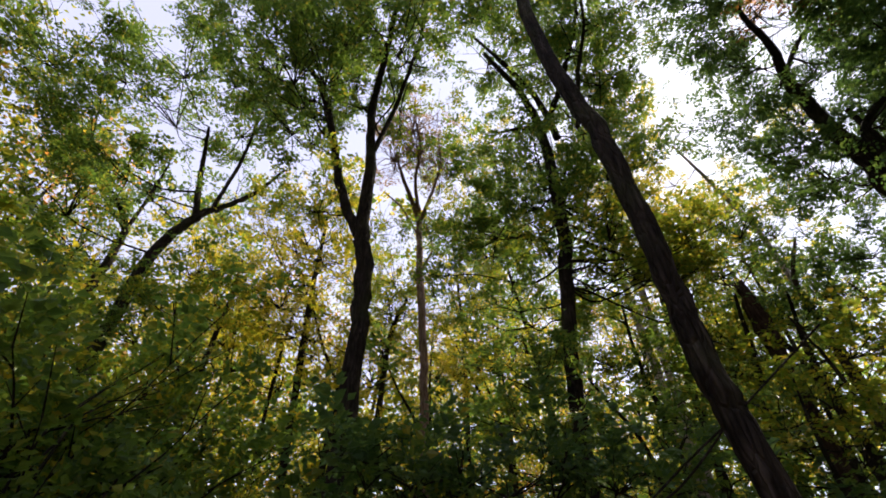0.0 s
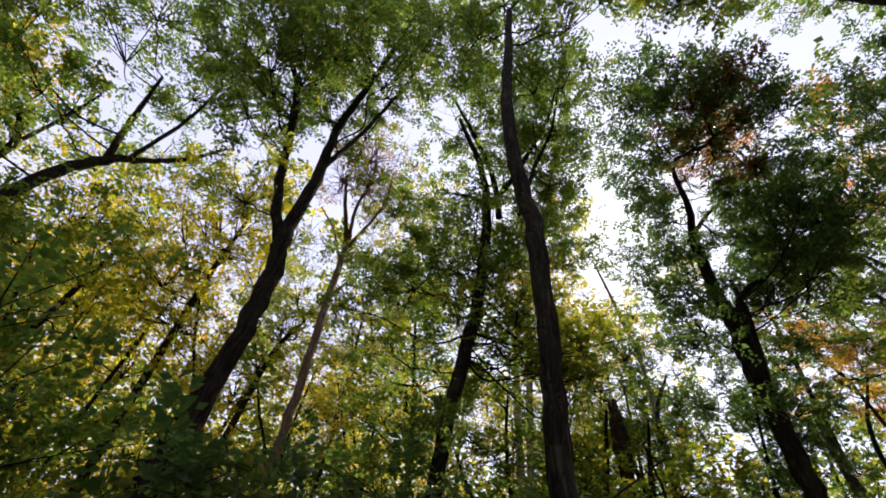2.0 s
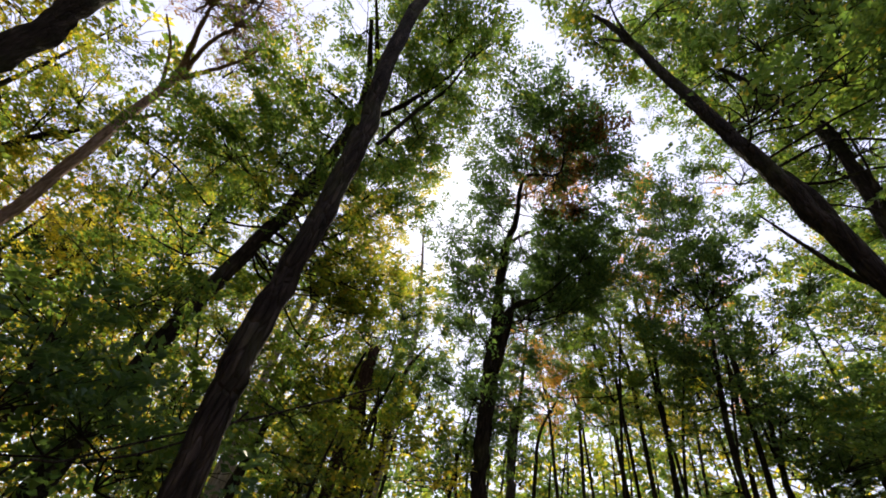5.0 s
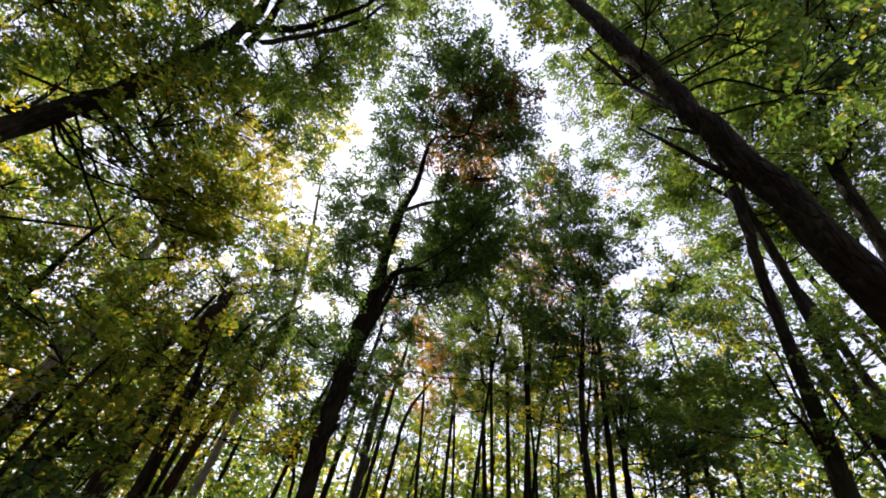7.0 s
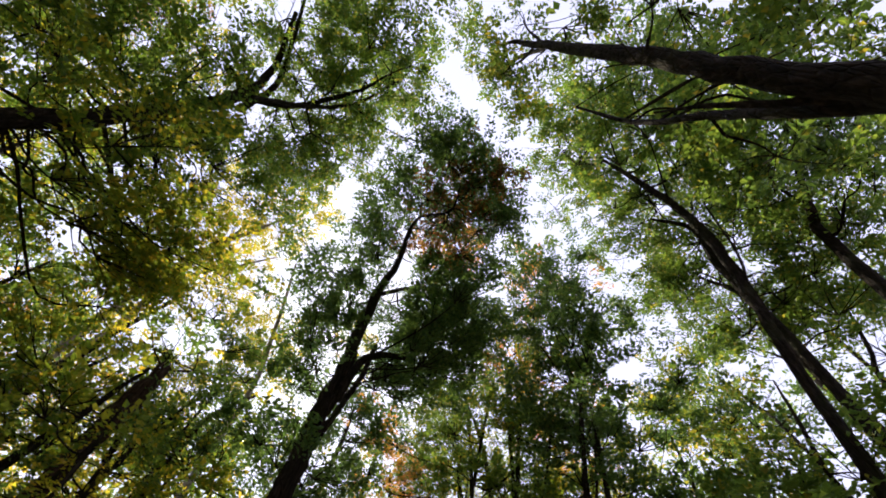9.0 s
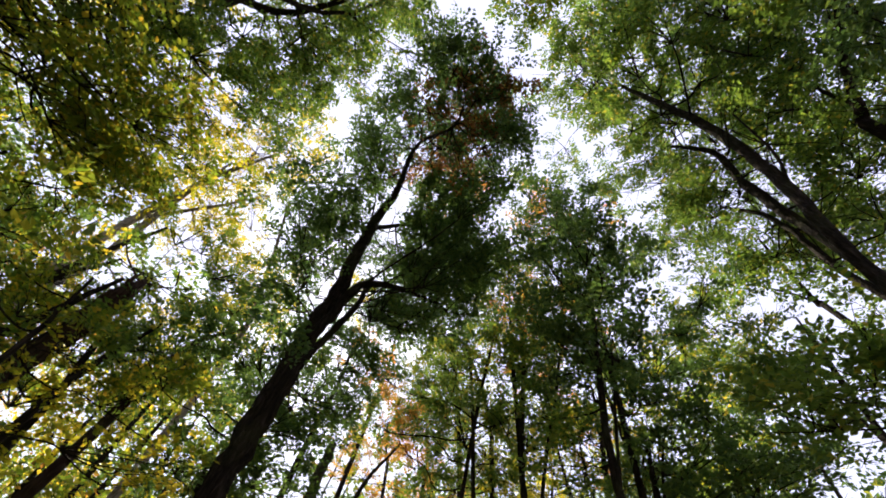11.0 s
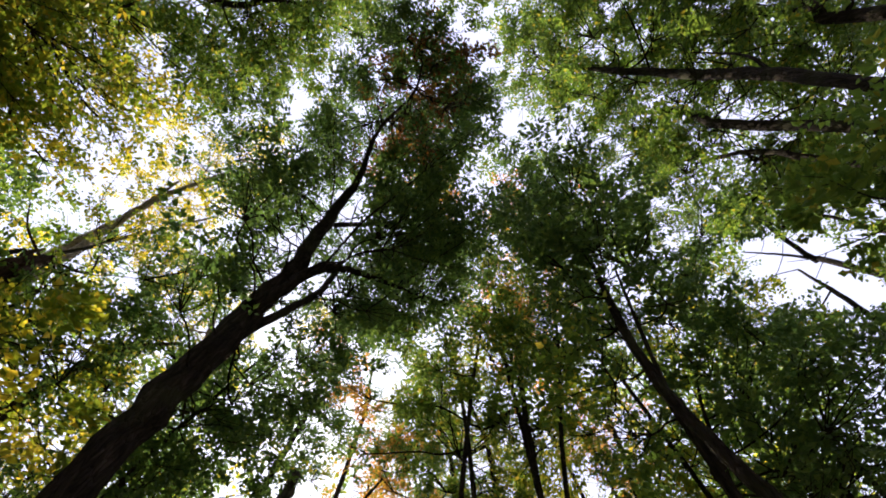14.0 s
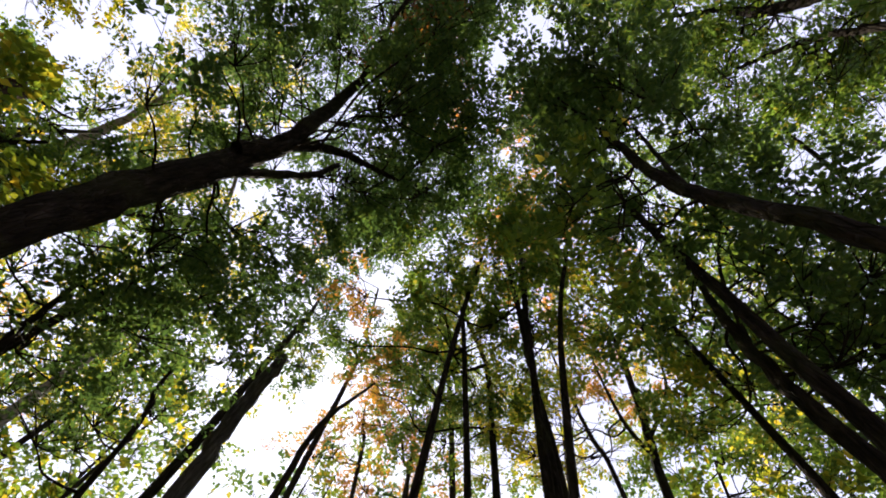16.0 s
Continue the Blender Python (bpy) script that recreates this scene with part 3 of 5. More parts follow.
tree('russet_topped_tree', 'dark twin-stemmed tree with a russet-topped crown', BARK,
     [[(11.64, 7.35, -0.15, 0.29), (11.54, 7.36, 4.16, 0.2), (11.47, 7.37, 6.08, 0.24), (11.35, 7.39, 8.83, 0.24), (11.26, 7.24, 10.42, 0.2), (10.63, 6.86, 12.96, 0.17), (10.02, 6.08, 14.18, 0.11), (8.89, 5.17, 15.02, 0.06), (8.36, 3.59, 13.55, 0.04), (7.7, 3.05, 13.68, 0.02)],
      [(11.21, 7.19, 8.47, 0.14), (11.36, 7.05, 9.43, 0.13), (11.55, 6.89, 11.12, 0.12), (12.27, 6.27, 11.93, 0.08), (13.34, 5.33, 12.36, 0.04)],
      [(11.07, 7.3, 14.09, 0.09), (11.59, 6.43, 15.15, 0.07), (11.99, 5.03, 15.6, 0.04)],
      [(11.44, 7.27, 6, 0.07), (11.57, 7.26, 8.13, 0.09), (12.08, 7.2, 10.72, 0.09), (12.13, 7.19, 12.53, 0.07)]],
     [(7, 2.9, 13.9, 0.96, "dark"),
      (7.6, 4.3, 13.5, 0.79, "dark"),
      (7.9, 2.7, 14, 0.96, "russet"),
      (8.8, 3.8, 13.9, 1.00, "russet"),
      (9.7, 4.7, 13.3, 0.51, "russet"),
      (9.1, 2.6, 14, 0.97, "dark"),
      (8.6, 5.8, 13.2, 1.02, "dark"),
      (11.3, 4.6, 12.4, 1.51, "dark"),
      (11.4, 4.4, 10.3, 0.71, "dark"),
      (12.1, 3.8, 11.5, 0.78, "dark"),
      (9.5, 6.4, 8.5, 0.32, "dark"),
      (9.5, 6.6, 10, 0.43, "dark"),
      (10.1, 6.8, 6.8, 0.6, "dark"),
      (10.5, 6.9, 7.6, 0.30, "dark"),
      (12.3, 7.8, 6.9, 0.85, "dark"),
      (12.8, 7.6, 8.1, 0.89, "dark"),
      (12, 5.9, 11.3, 0.87, "dark"),
      (13.7, 5.5, 13.7, 1.14, "dark"),
      (14, 4.6, 16.1, 1.12, "dark"),
      (13.1, 5.6, 10.8, 0.75, "dark"),
      (14, 7, 15.2, 1.79, "dark"),
      (15.1, 6.4, 16.7, 1.41, "dark"),
      (12.6, 8.4, 7, 0.94, "dark"),
      (13.2, 8.3, 8.2, 0.99, "dark"),
      (11.4, 5, 17, 1.08, "orange"),
      (11.6, 4.6, 18.7, 1.19, "orange"),
      (7.4, 3.8, 16.8, 1.19, "dark"),
      (8, 5.4, 15.8, 0.93, "dark"),
      (9.8, 3.5, 15.6, 0.98, "dark"),
      (9.2, 6.8, 14.8, 1.08, "dark"),
      (9.3, 6.6, 11.4, 0.85, "dark"),
      (8.7, 3.7, 15.8, 1.04, "russet"),
      (9.6, 4.8, 15.1, 1.08, "russet"),
      (9.3, 8.5, 13.7, 0.59, "dark"),
      (11.9, 7.1, 14.1, 1.15, "dark"),
      (13.8, 6.3, 13.9, 1.15, "dark"),
      (14, 7.4, 13.4, 1.15, "dark"),
      (13.6, 4.7, 14.3, 1.15, "dark"),
      (9.1, 8.6, 12.4, 0.49, "dark"),
      (11.8, 6, 13.1, 1.05, "dark"),
      (12.5, 4.9, 13.2, 1.05, "dark"),
      (14.2, 4.4, 12.7, 1.05, "dark"),
      (14.2, 6.1, 12.3, 0.74, "dark"),
      (13.3, 7.5, 12.1, 1.05, "dark"),
      (9.6, 8, 11.6, 0.7, "dark"),
      (8.5, 9.4, 14.3, 0.78, "dark"),
      (9.6, 7, 12.1, 0.83, "dark"),
      (8.7, 6.9, 14.3, 0.76, "dark"),
      (10.6, 8, 11.5, 1.1, "dark"),
      (11.1, 6.2, 13.4, 1.1, "dark"),
      (10.6, 5.2, 14.7, 1.1, "dark"),
      (8.7, 5.3, 13.7, 1.1, "dark"),
      (10.1, 3.5, 13, 1.1, "dark"),
      (11.7, 3.9, 12.7, 1.1, "dark"),
      (13.4, 4.8, 12.1, 1.1, "dark"),
      (14.4, 6.8, 13.3, 1.1, "dark"),
      (13.1, 7, 11.4, 1.1, "dark"),
      (9.3, 2.6, 13.1, 0.98, "dark"),
      (10.9, 8.6, 13.3, 0.74, "dark"),
      (10.4, 7.7, 14.3, 0.8, "dark"),
      (11.1, 4.4, 11, 1, "dark"),
      (9.9, 3, 11.3, 0.80, "dark"),
      (9.1, 7.1, 9.8, 1, "dark"),
      (12.6, 6.3, 11.4, 1, "dark"),
      (8.4, 5.6, 15.4, 1, "dark"),
      (6.6, 3.5, 14.7, 1, "dark"),
      (7.9, 2.6, 15.4, 1, "dark"),
      (9.2, 2.4, 14.6, 0.91, "dark"),
      (9.4, 7, 14.2, 0.67, "dark"),
      (7.7, 4.8, 15.6, 0.92, "dark"),
      (11.5, 3.3, 12.1, 0.96, "dark"),
      (11.5, 4, 10.6, 0.98, "dark"),
      (8.5, 2.6, 15.8, 0.99, "dark"),
      (6.7, 3.3, 14.1, 1, "dark"),
      (8, 3.2, 13.8, 0.8, "russet"),
      (8.8, 4, 13.3, 0.74, "russet"),
      (10.5, 8.1, 10.3, 0.8, "dark"),
      (11, 8.6, 9.9, 0.8, "dark"),
      (11.7, 7.8, 10.3, 0.8, "dark"),
      (10.9, 7.8, 10.4, 0.8, "dark")], hollow=1.0)
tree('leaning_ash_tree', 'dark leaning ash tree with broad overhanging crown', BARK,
     [[(5.57, -2.04, -0.15, 0.16), (5.19, -1.21, 4, 0.112), (4.99, -0.8, 6, 0.105), (4.8, -0.38, 8, 0.098), (4.45, 0.4, 11.8, 0.07), (4.3, 0.8, 13.2, 0.035), (4.45, 1.0, 14.4, 0.012)],
      [(4.5, 0.28, 11.2, 0.04), (4.75, 0.6, 12.4, 0.028), (4.85, 1.0, 13.4, 0.01)],
      [(4.55, 0.15, 10.6, 0.04), (4.2, 0.35, 11.8, 0.026), (3.95, 0.4, 12.8, 0.01)],
      [(5.19, -1.21, 4, 0.06), (5.37, -1.08, 5.2, 0.058), (5.62, -1.1, 6.6, 0.05), (5.9, -0.75, 8.4, 0.04), (5.8, -0.2, 10.5, 0.025)],
      [(5.21, -1.13, 4.58, 0.04), (5.24, -0.87, 5.03, 0.03), (5.27, -0.65, 5.6, 0.02), (5.36, -0.46, 6.23, 0.01)],
      [(4.78, -0.24, 16.54, 0.07), (4.88, 0.69, 18.19, 0.06), (5.38, 1.44, 18.17, 0.03)]],
     [(4.4, 1.6, 18.2, 1.07, "green"),
      (5.4, 0.5, 15.3, 1.01, "green"),
      (4.4, -0.6, 11.8, 0.79, "green"),
      (4.8, -0.2, 6.4, 0.39, "green"),
      (4.2, -0.7, 6.9, 0.53, "green"),
      (6.3, -2.2, 10, 0.76, "green"),
      (5.7, -2.8, 9.1, 0.76, "green"),
      (5.2, -3.3, 8.3, 0.78, "green"),
      (5.8, -2.7, 7.1, 0.61, "green"),
      (4.9, -3.7, 12.7, 1.14, "green"),
      (6.5, -2, 6.7, 0.48, "green"),
      (4.7, 1.7, 15.4, 0.53, "lime"),
      (5.2, 0.8, 13, 0.73, "lime"),
      (5.2, -4.6, 9.8, 0.61, "green"),
      (5.8, -4.1, 8.3, 0.45, "green"),
      (5, -4.9, 11.5, 0.67, "green"),
      (4.9, -5, 9.9, 0.58, "green"),
      (4.4, 0.95, 14.2, 0.5, "green"),
      (4.9, 0.9, 13.3, 0.5, "green"),
      (4.05, 0.35, 12.7, 0.45, "green"),
      (4.8, 0.2, 12.2, 0.45, "green")])
tree('multi_stemmed_tree', 'dark many-stemmed tree with spreading green crown', BARK,
     [[(11.47, -2.45, -0.15, 0.15), (10.8, -2.87, 7.88, 0.1), (10.55, -3.03, 9.92, 0.12), (10.28, -3.2, 13.18, 0.13), (9.63, -2.4, 15.87, 0.1), (8.97, -1.52, 17.58, 0.04)],
      [(11.76, -3.72, -0.15, 0.16), (11.74, -3.73, 9.01, 0.11), (11.73, -3.74, 13.11, 0.13), (11.34, -3.66, 15.17, 0.09), (11.05, -2.63, 15.92, 0.04)],
      [(10.55, -3.03, 9.92, 0.04), (10.13, -3.3, 11.23, 0.03), (9.81, -3.49, 13.58, 0.02)],
      [(12.15, -4.74, -0.15, 0.11), (12.48, -4.28, 8.21, 0.08), (12.58, -4.13, 10.02, 0.08), (12.58, -4.13, 12.82, 0.07), (12.92, -3.66, 14.68, 0.04)]],
     [(8.8, -0.6, 18.1, 1.25, "green"),
      (8.3, -2.7, 19.7, 1.64, "green"),
      (10.8, -3, 16.6, 1.52, "green"),
      (9.4, -4.1, 16.5, 1.7, "green"),
      (12.5, -4.4, 15.1, 1.48, "green"),
      (8.5, -5.1, 16.2, 1.74, "green"),
      (10.6, -5.9, 14.1, 1.51, "green"),
      (13, -4.2, 13.2, 1.19, "green"),
      (12.8, -2.2, 16.2, 1.11, "green"),
      (12.1, -4.8, 12, 1.13, "green"),
      (11, -5.6, 11.7, 1.06, "green"),
      (12.8, -4.3, 10.7, 0.85, "green"),
      (10.6, -1.8, 18.4, 1.28, "green"),
      (8, -0.2, 18.1, 1.05, "green"),
      (6.9, -1.5, 18, 1.21, "green"),
      (5.6, -1.5, 18, 1.18, "green"),
      (11.7, 0.6, 20, 0.69, "green"),
      (11.8, -1.9, 17, 1.19, "green"),
      (11.1, -3.9, 15.8, 1.19, "green"),
      (11.4, -5.2, 15, 1.11, "green"),
      (11.4, -5.3, 12.9, 0.92, "green"),
      (13.5, -3.5, 15.1, 1.05, "green"),
      (8.3, -4.3, 17.1, 1.25, "green"),
      (9.7, -3.1, 17.3, 1.3, "green"),
      (9.9, -5.3, 15.5, 1.12, "green"),
      (8.9, -0.3, 17.5, 1.25, "green"),
      (10.3, -1, 15.6, 1.11, "green"),
      (10.2, -2.5, 15.2, 1.43, "green"),
      (10.4, -2.9, 12.8, 1.2, "green"),
      (9.6, -4.6, 12.8, 1.1, "green"),
      (10.5, -5.3, 11.9, 1.1, "green"),
      (11.6, -5.5, 11, 1.1, "green"),
      (10.5, -3.8, 12.6, 1.1, "green"),
      (12, -3.4, 14.1, 1.1, "green"),
      (14.2, -5, 12.9, 1.1, "green"),
      (13, -2.7, 14.3, 1.1, "green"),
      (7, -2.3, 15, 1.3, "green"),
      (8, -4.1, 14.3, 1.3, "green"),
      (6.7, -3.6, 14.7, 1.3, "green"),
      (8.7, -5.1, 13.7, 1.3, "green"),
      (7.8, -6, 13.4, 1.3, "green"),
      (8, -1.2, 15.1, 1.3, "green"),
      (11.9, -3.4, 13, 1.2, "green"),
      (12.6, -4.5, 12.3, 1.2, "green"),
      (13.8, -3.9, 12.5, 1.2, "green"),
      (14.2, -6, 13.5, 1.2, "green")])
tree('hornbeam_tree', 'dark thin-stemmed hornbeam tree with dense green leaves', BARK,
     [[(11.01, -4.28, -0.15, 0.18), (10.15, -4.94, 10.22, 0.12), (9.74, -5.08, 11.76, 0.1), (8.77, -5.43, 13.08, 0.06), (7.87, -5.74, 13.95, 0.03)],
      [(9.74, -5.08, 11.76, 0.05), (9.57, -5.14, 13.23, 0.04), (9.03, -5.19, 15.07, 0.02)]],
     [(7, -3.4, 17.1, 1.49, "dark"),
      (5.1, -3.1, 19.2, 1.38, "dark"),
      (6.9, -5.1, 15.6, 1.62, "dark"),
      (8, -5.7, 13.3, 1.44, "dark"),
      (9.4, -5.2, 11.1, 1.11, "dark"),
      (7.9, -5.7, 11.4, 1.18, "dark"),
      (9, -5.4, 14.5, 1.23, "dark")])
tree('far_forked_tree', 'pale-lit forked tree with thin bare limbs', BARK,
     [[(15.93, -7.81, -0.15, 0.13), (16.89, -6.7, 13.19, 0.09), (17.04, -6.52, 14.65, 0.09), (15.75, -5.74, 15.53, 0.06), (14.93, -5.26, 15.98, 0.02)],
      [(17.04, -6.52, 14.65, 0.05), (16.88, -5.92, 15.16, 0.04), (16.57, -4.95, 15.48, 0.02)],
      [(17.74, -6.87, -0.15, 0.09), (18.78, -5.83, 12.41, 0.06), (19.08, -5.37, 14.85, 0.06), (18.08, -4.32, 15.46, 0.02)]],
     [(15.9, -6.6, 15.3, 1.06, "green"),
      (15.7, -5.2, 15.7, 0.99, "green"),
      (17.4, -3.7, 15, 0.93, "lime"),
      (17.4, -4, 12.9, 0.75, "lime"),
      (18.3, -2.7, 12.3, 0.98, "lime"),
      (17.1, -4.3, 11.4, 0.76, "lime"),
      (18, -2.5, 15.1, 0.91, "lime")])
tree('slim_beech_tree', 'slim dark beech tree with yellow-green leaves', BARK,
     [[(16.18, 3.26, -0.15, 0.09), (16.18, 3.24, 6.97, 0.06), (16.19, 3.22, 9.63, 0.07), (16.21, 3.12, 13.58, 0.07), (15.91, 3.42, 15.15, 0.04)],
      [(16.21, 3.13, 12.16, 0.05), (16.34, 2.47, 14.75, 0.05), (15.68, 2.1, 15.53, 0.03)]],
     [(15.4, 3, 15.6, 1.04, "lime"),
      (16, 3.9, 15, 1.15, "lime"),
      (16.2, 3, 12.1, 0.93, "lime"),
      (16.4, 2, 14.7, 1.11, "lime"),
      (16.1, 3.8, 9.7, 0.72, "green"),
      (16.3, 2.9, 9.6, 0.71, "green"),
      (15.9, 3.4, 11.6, 1, "lime"),
      (16.9, 4.5, 10.7, 1, "lime"),
      (17.7, 3.2, 10.2, 1, "lime")])
tree('slim_birch_tree', 'slim dark birch tree with thin green leaves', BARK,
     [[(19.61, 4.27, -0.15, 0.11), (19.37, 4.82, 10.11, 0.08), (19.28, 5.03, 12.86, 0.08), (19, 5.62, 15.01, 0.07), (18.07, 5.78, 15.38, 0.03)],
      [(19.28, 5.03, 12.72, 0.06), (18.92, 5.88, 12.18, 0.04), (18.6, 6.62, 13.09, 0.02)]],
     [(18, 6, 15.4, 1.25, "green"),
      (19, 5.6, 13.3, 1.23, "green"),
      (18.4, 7.1, 13.9, 1.03, "green"),
      (18.1, 7.8, 11.8, 0.88, "orange"),
      (18, 8, 10.9, 0.65, "orange"),
      (18.6, 6.7, 11.1, 1.27, "green"),
      (19.5, 5.2, 11.6, 1.1, "green"),
      (20, 6.8, 10.7, 1.1, "green")])
tree('dense_linden_tree', 'dark linden tree with dense drooping green crown', BARK,
     [[(12.88, 0.73, -0.15, 0.1), (12.98, 0.96, 3.7, 0.07), (13.02, 1.05, 4.71, 0.07), (13.07, 1.18, 5.89, 0.07), (13.05, 1.12, 7.51, 0.07), (12.92, 0.82, 10.42, 0.04)],
      [(13.06, 1.16, 5.79, 0.03), (12.96, 0.91, 7.48, 0.03), (12.84, 0.65, 9.04, 0.02)],
      [(14.6, 0.81, -0.15, 0.1), (14.61, 0.7, 7.3, 0.07), (14.61, 0.65, 9.89, 0.07), (14.61, 0.63, 11.15, 0.03)]],
     [(12.7, 0.7, 15.3, 1.27, "dark"),
      (13.2, 2.1, 15, 0.63, "dark"),
      (12.9, 0.1, 13.2, 1.12, "dark"),
      (12.9, 0.2, 11, 0.72, "dark"),
      (13.1, 1.3, 11.1, 0.72, "dark"),
      (12.6, 2.7, 15.6, 0.53, "dark"),
      (13.1, 1.6, 15.3, 0.73, "dark"),
      (12.6, 0, 10.8, 0.71, "dark"),
      (12.7, 0.3, 7.4, 0.57, "dark"),
      (13.6, 2.4, 7.8, 0.6, "green"),
      (13.3, 1.8, 6.6, 0.58, "green"),
      (13.3, 1.7, 5.6, 0.44, "green"),
      (11.8, 1.4, 14, 0.8, "dark"),
      (11.2, 0.8, 10.8, 0.79, "dark"),
      (12.2, 1.7, 11.4, 0.8, "dark"),
      (11.7, 0.4, 10.5, 0.8, "dark"),
      (11.9, 1.9, 8.5, 0.65, "dark"),
      (12.4, 1.2, 8.3, 0.9, "dark"),
      (12.8, 1.6, 8.4, 0.57, "dark"),
      (12.2, 0.6, 8.2, 0.9, "dark"),
      (13.5, 1.2, 8.1, 0.9, "dark")])
tree('dark_linden_tree', 'dark tree with low dense green leaves', BARK,
     [[(15.35, 0.17, -0.15, 0.12), (15.54, 0.34, 4.64, 0.09), (15.6, 0.4, 5.77, 0.09), (15.57, 0.37, 7.13, 0.08), (15.44, 0.25, 8.46, 0.04)],
      [(15.58, 0.38, 6.57, 0.04), (15.29, 0.1, 7.81, 0.03), (15.02, -0.14, 8.46, 0.02)]],
     [(14.7, -0.4, 10.7, 1.23, "dark"),
      (14.8, -0.3, 7.5, 0.88, "dark"),
      (13.9, -1.2, 7.8, 0.46, "dark"),
      (12.7, -2.4, 9, 0.42, "dark"),
      (13.2, -1.9, 11.2, 0.65, "dark"),
      (15.1, -0.1, 5.8, 0.61, "dark"),
      (15.9, 0.7, 8, 0.72, "dark"),
      (16.1, 0.9, 10.9, 0.85, "dark"),
      (15.4, 0.2, 6, 0.5, "dark"),
      (17.7, 0.1, 7.4, 0.82, "lime"),
      (17.9, 0.4, 8.8, 0.71, "lime"),
      (14, -1.3, 11.1, 0.63, "dark"),
      (14.1, -1.2, 7, 0.36, "dark"),
      (14.1, -0.1, 7.8, 0.9, "dark"),
      (14.6, -1.4, 6.7, 0.9, "dark"),
      (15.2, -0.5, 6.6, 0.9, "dark"),
      (15.3, -1, 6.2, 0.9, "dark")])
tree('young_forked_tree', 'thin dark forked tree with orange-brown leaves', BARK,
     [[(19.58, 1.91, -0.15, 0.13), (19.55, 1.41, 7.95, 0.09), (19.53, 1.22, 10.05, 0.09), (19.52, 1.05, 12.9, 0.07), (19.52, 1.06, 14.64, 0.03)],
      [(19.54, 1.34, 8.74, 0.05), (19.57, 1.69, 10.01, 0.05), (19.58, 1.88, 12.97, 0.02)],
      [(19.54, 1.31, 9.2, 0.05), (19.47, 0.44, 10.6, 0.04), (19.45, 0.16, 12.2, 0.02)]],
     [(19.6, 1.6, 12.8, 1.11, "orange"),
      (19.5, 1, 11, 0.95, "orange"),
      (19.6, 2.7, 12.2, 0.86, "yellow"),
      (19.7, 3.6, 9.8, 0.9, "yellow"),
      (19.5, 0.8, 14.5, 1.23, "green"),
      (19.4, 1.4, 11.9, 1.1, "yellow"),
      (21.2, 2.6, 10.4, 1.1, "yellow")])
tree('young_beech_tree', 'thin dark beech tree before bright yellow leaves', BARK,
     [[(21.12, 1.35, -0.15, 0.09), (20.92, 2.12, 9.21, 0.06), (20.88, 2.42, 10.77, 0.06), (20.81, 2.84, 13.46, 0.05), (20.71, 2.99, 15.03, 0.03)],
      [(17.16, 2.79, -0.15, 0.07), (17.13, 3.12, 6.15, 0.05), (17.11, 3.24, 7.63, 0.05), (17.08, 3.49, 10.02, 0.04)]],
     [(20.7, 3.2, 11.4, 0.84, "yellow"),
      (20.6, 4.2, 11.2, 0.95, "yellow"),
      (20.7, 3.8, 13.8, 1.01, "green"),
      (20.4, 5.3, 11.3, 0.96, "green"),
      (16.8, 2.2, 11, 1, "green"),
      (17.5, 1.3, 10.4, 1, "green"),
      (20.2, 2.9, 11.4, 1.1, "lime"),
      (20.7, 4.7, 10.7, 1.1, "lime")])
tree('bare_trunk_tree', 'grey bare snapped tree trunk with few leaves', GREYBARK,
     [[(16.05, 8.74, -0.15, 0.21), (15.84, 8.83, 5.75, 0.15), (15.77, 8.87, 7.15, 0.15), (15.77, 8.87, 8.56, 0.15), (15.79, 8.86, 9.38, 0.12)]],
     [(15.3, 9.1, 9.5, 0.52, "lime"),
      (16.3, 8.6, 9.6, 0.44, "lime")])
tree('broken_oak_tree', 'reddish-brown broken-topped oak trunk with small twigs', REDBARK,
     [[(9.13, 10.73, -0.15, 0.23), (9.13, 10.73, 3.02, 0.16), (9.13, 10.72, 6.03, 0.18), (9.14, 10.75, 7.29, 0.26), (9.14, 10.75, 7.99, 0.23), (9.18, 10.74, 8.84, 0.05)],
      [(9.14, 10.75, 7.99, 0.09), (8.97, 10.76, 8.46, 0.06), (8.98, 10.76, 8.79, 0.02)],
      [(9.09, 10.75, 8.63, 0.03), (8.5, 10.8, 8.79, 0.02), (8.05, 10.84, 9.14, 0.01)],
      [(9.26, 10.74, 8.77, 0.03), (9.68, 10.7, 9.25, 0.02), (9.45, 10.72, 9.69, 0.02)],
      [(11.1, 11.36, -0.15, 0.15), (11.3, 11.32, 6.71, 0.11), (11.34, 11.31, 7.86, 0.1), (11.44, 11.3, 9.27, 0.08), (12.25, 11.16, 10.9, 0.04)]],
     [(11.2, 11.6, 8.8, 0.72, "green"),
      (11.6, 11.5, 11.4, 0.92, "green"),
      (11, 11.6, 7.7, 0.84, "green"),
      (12.5, 11.2, 9, 0.99, "green")])
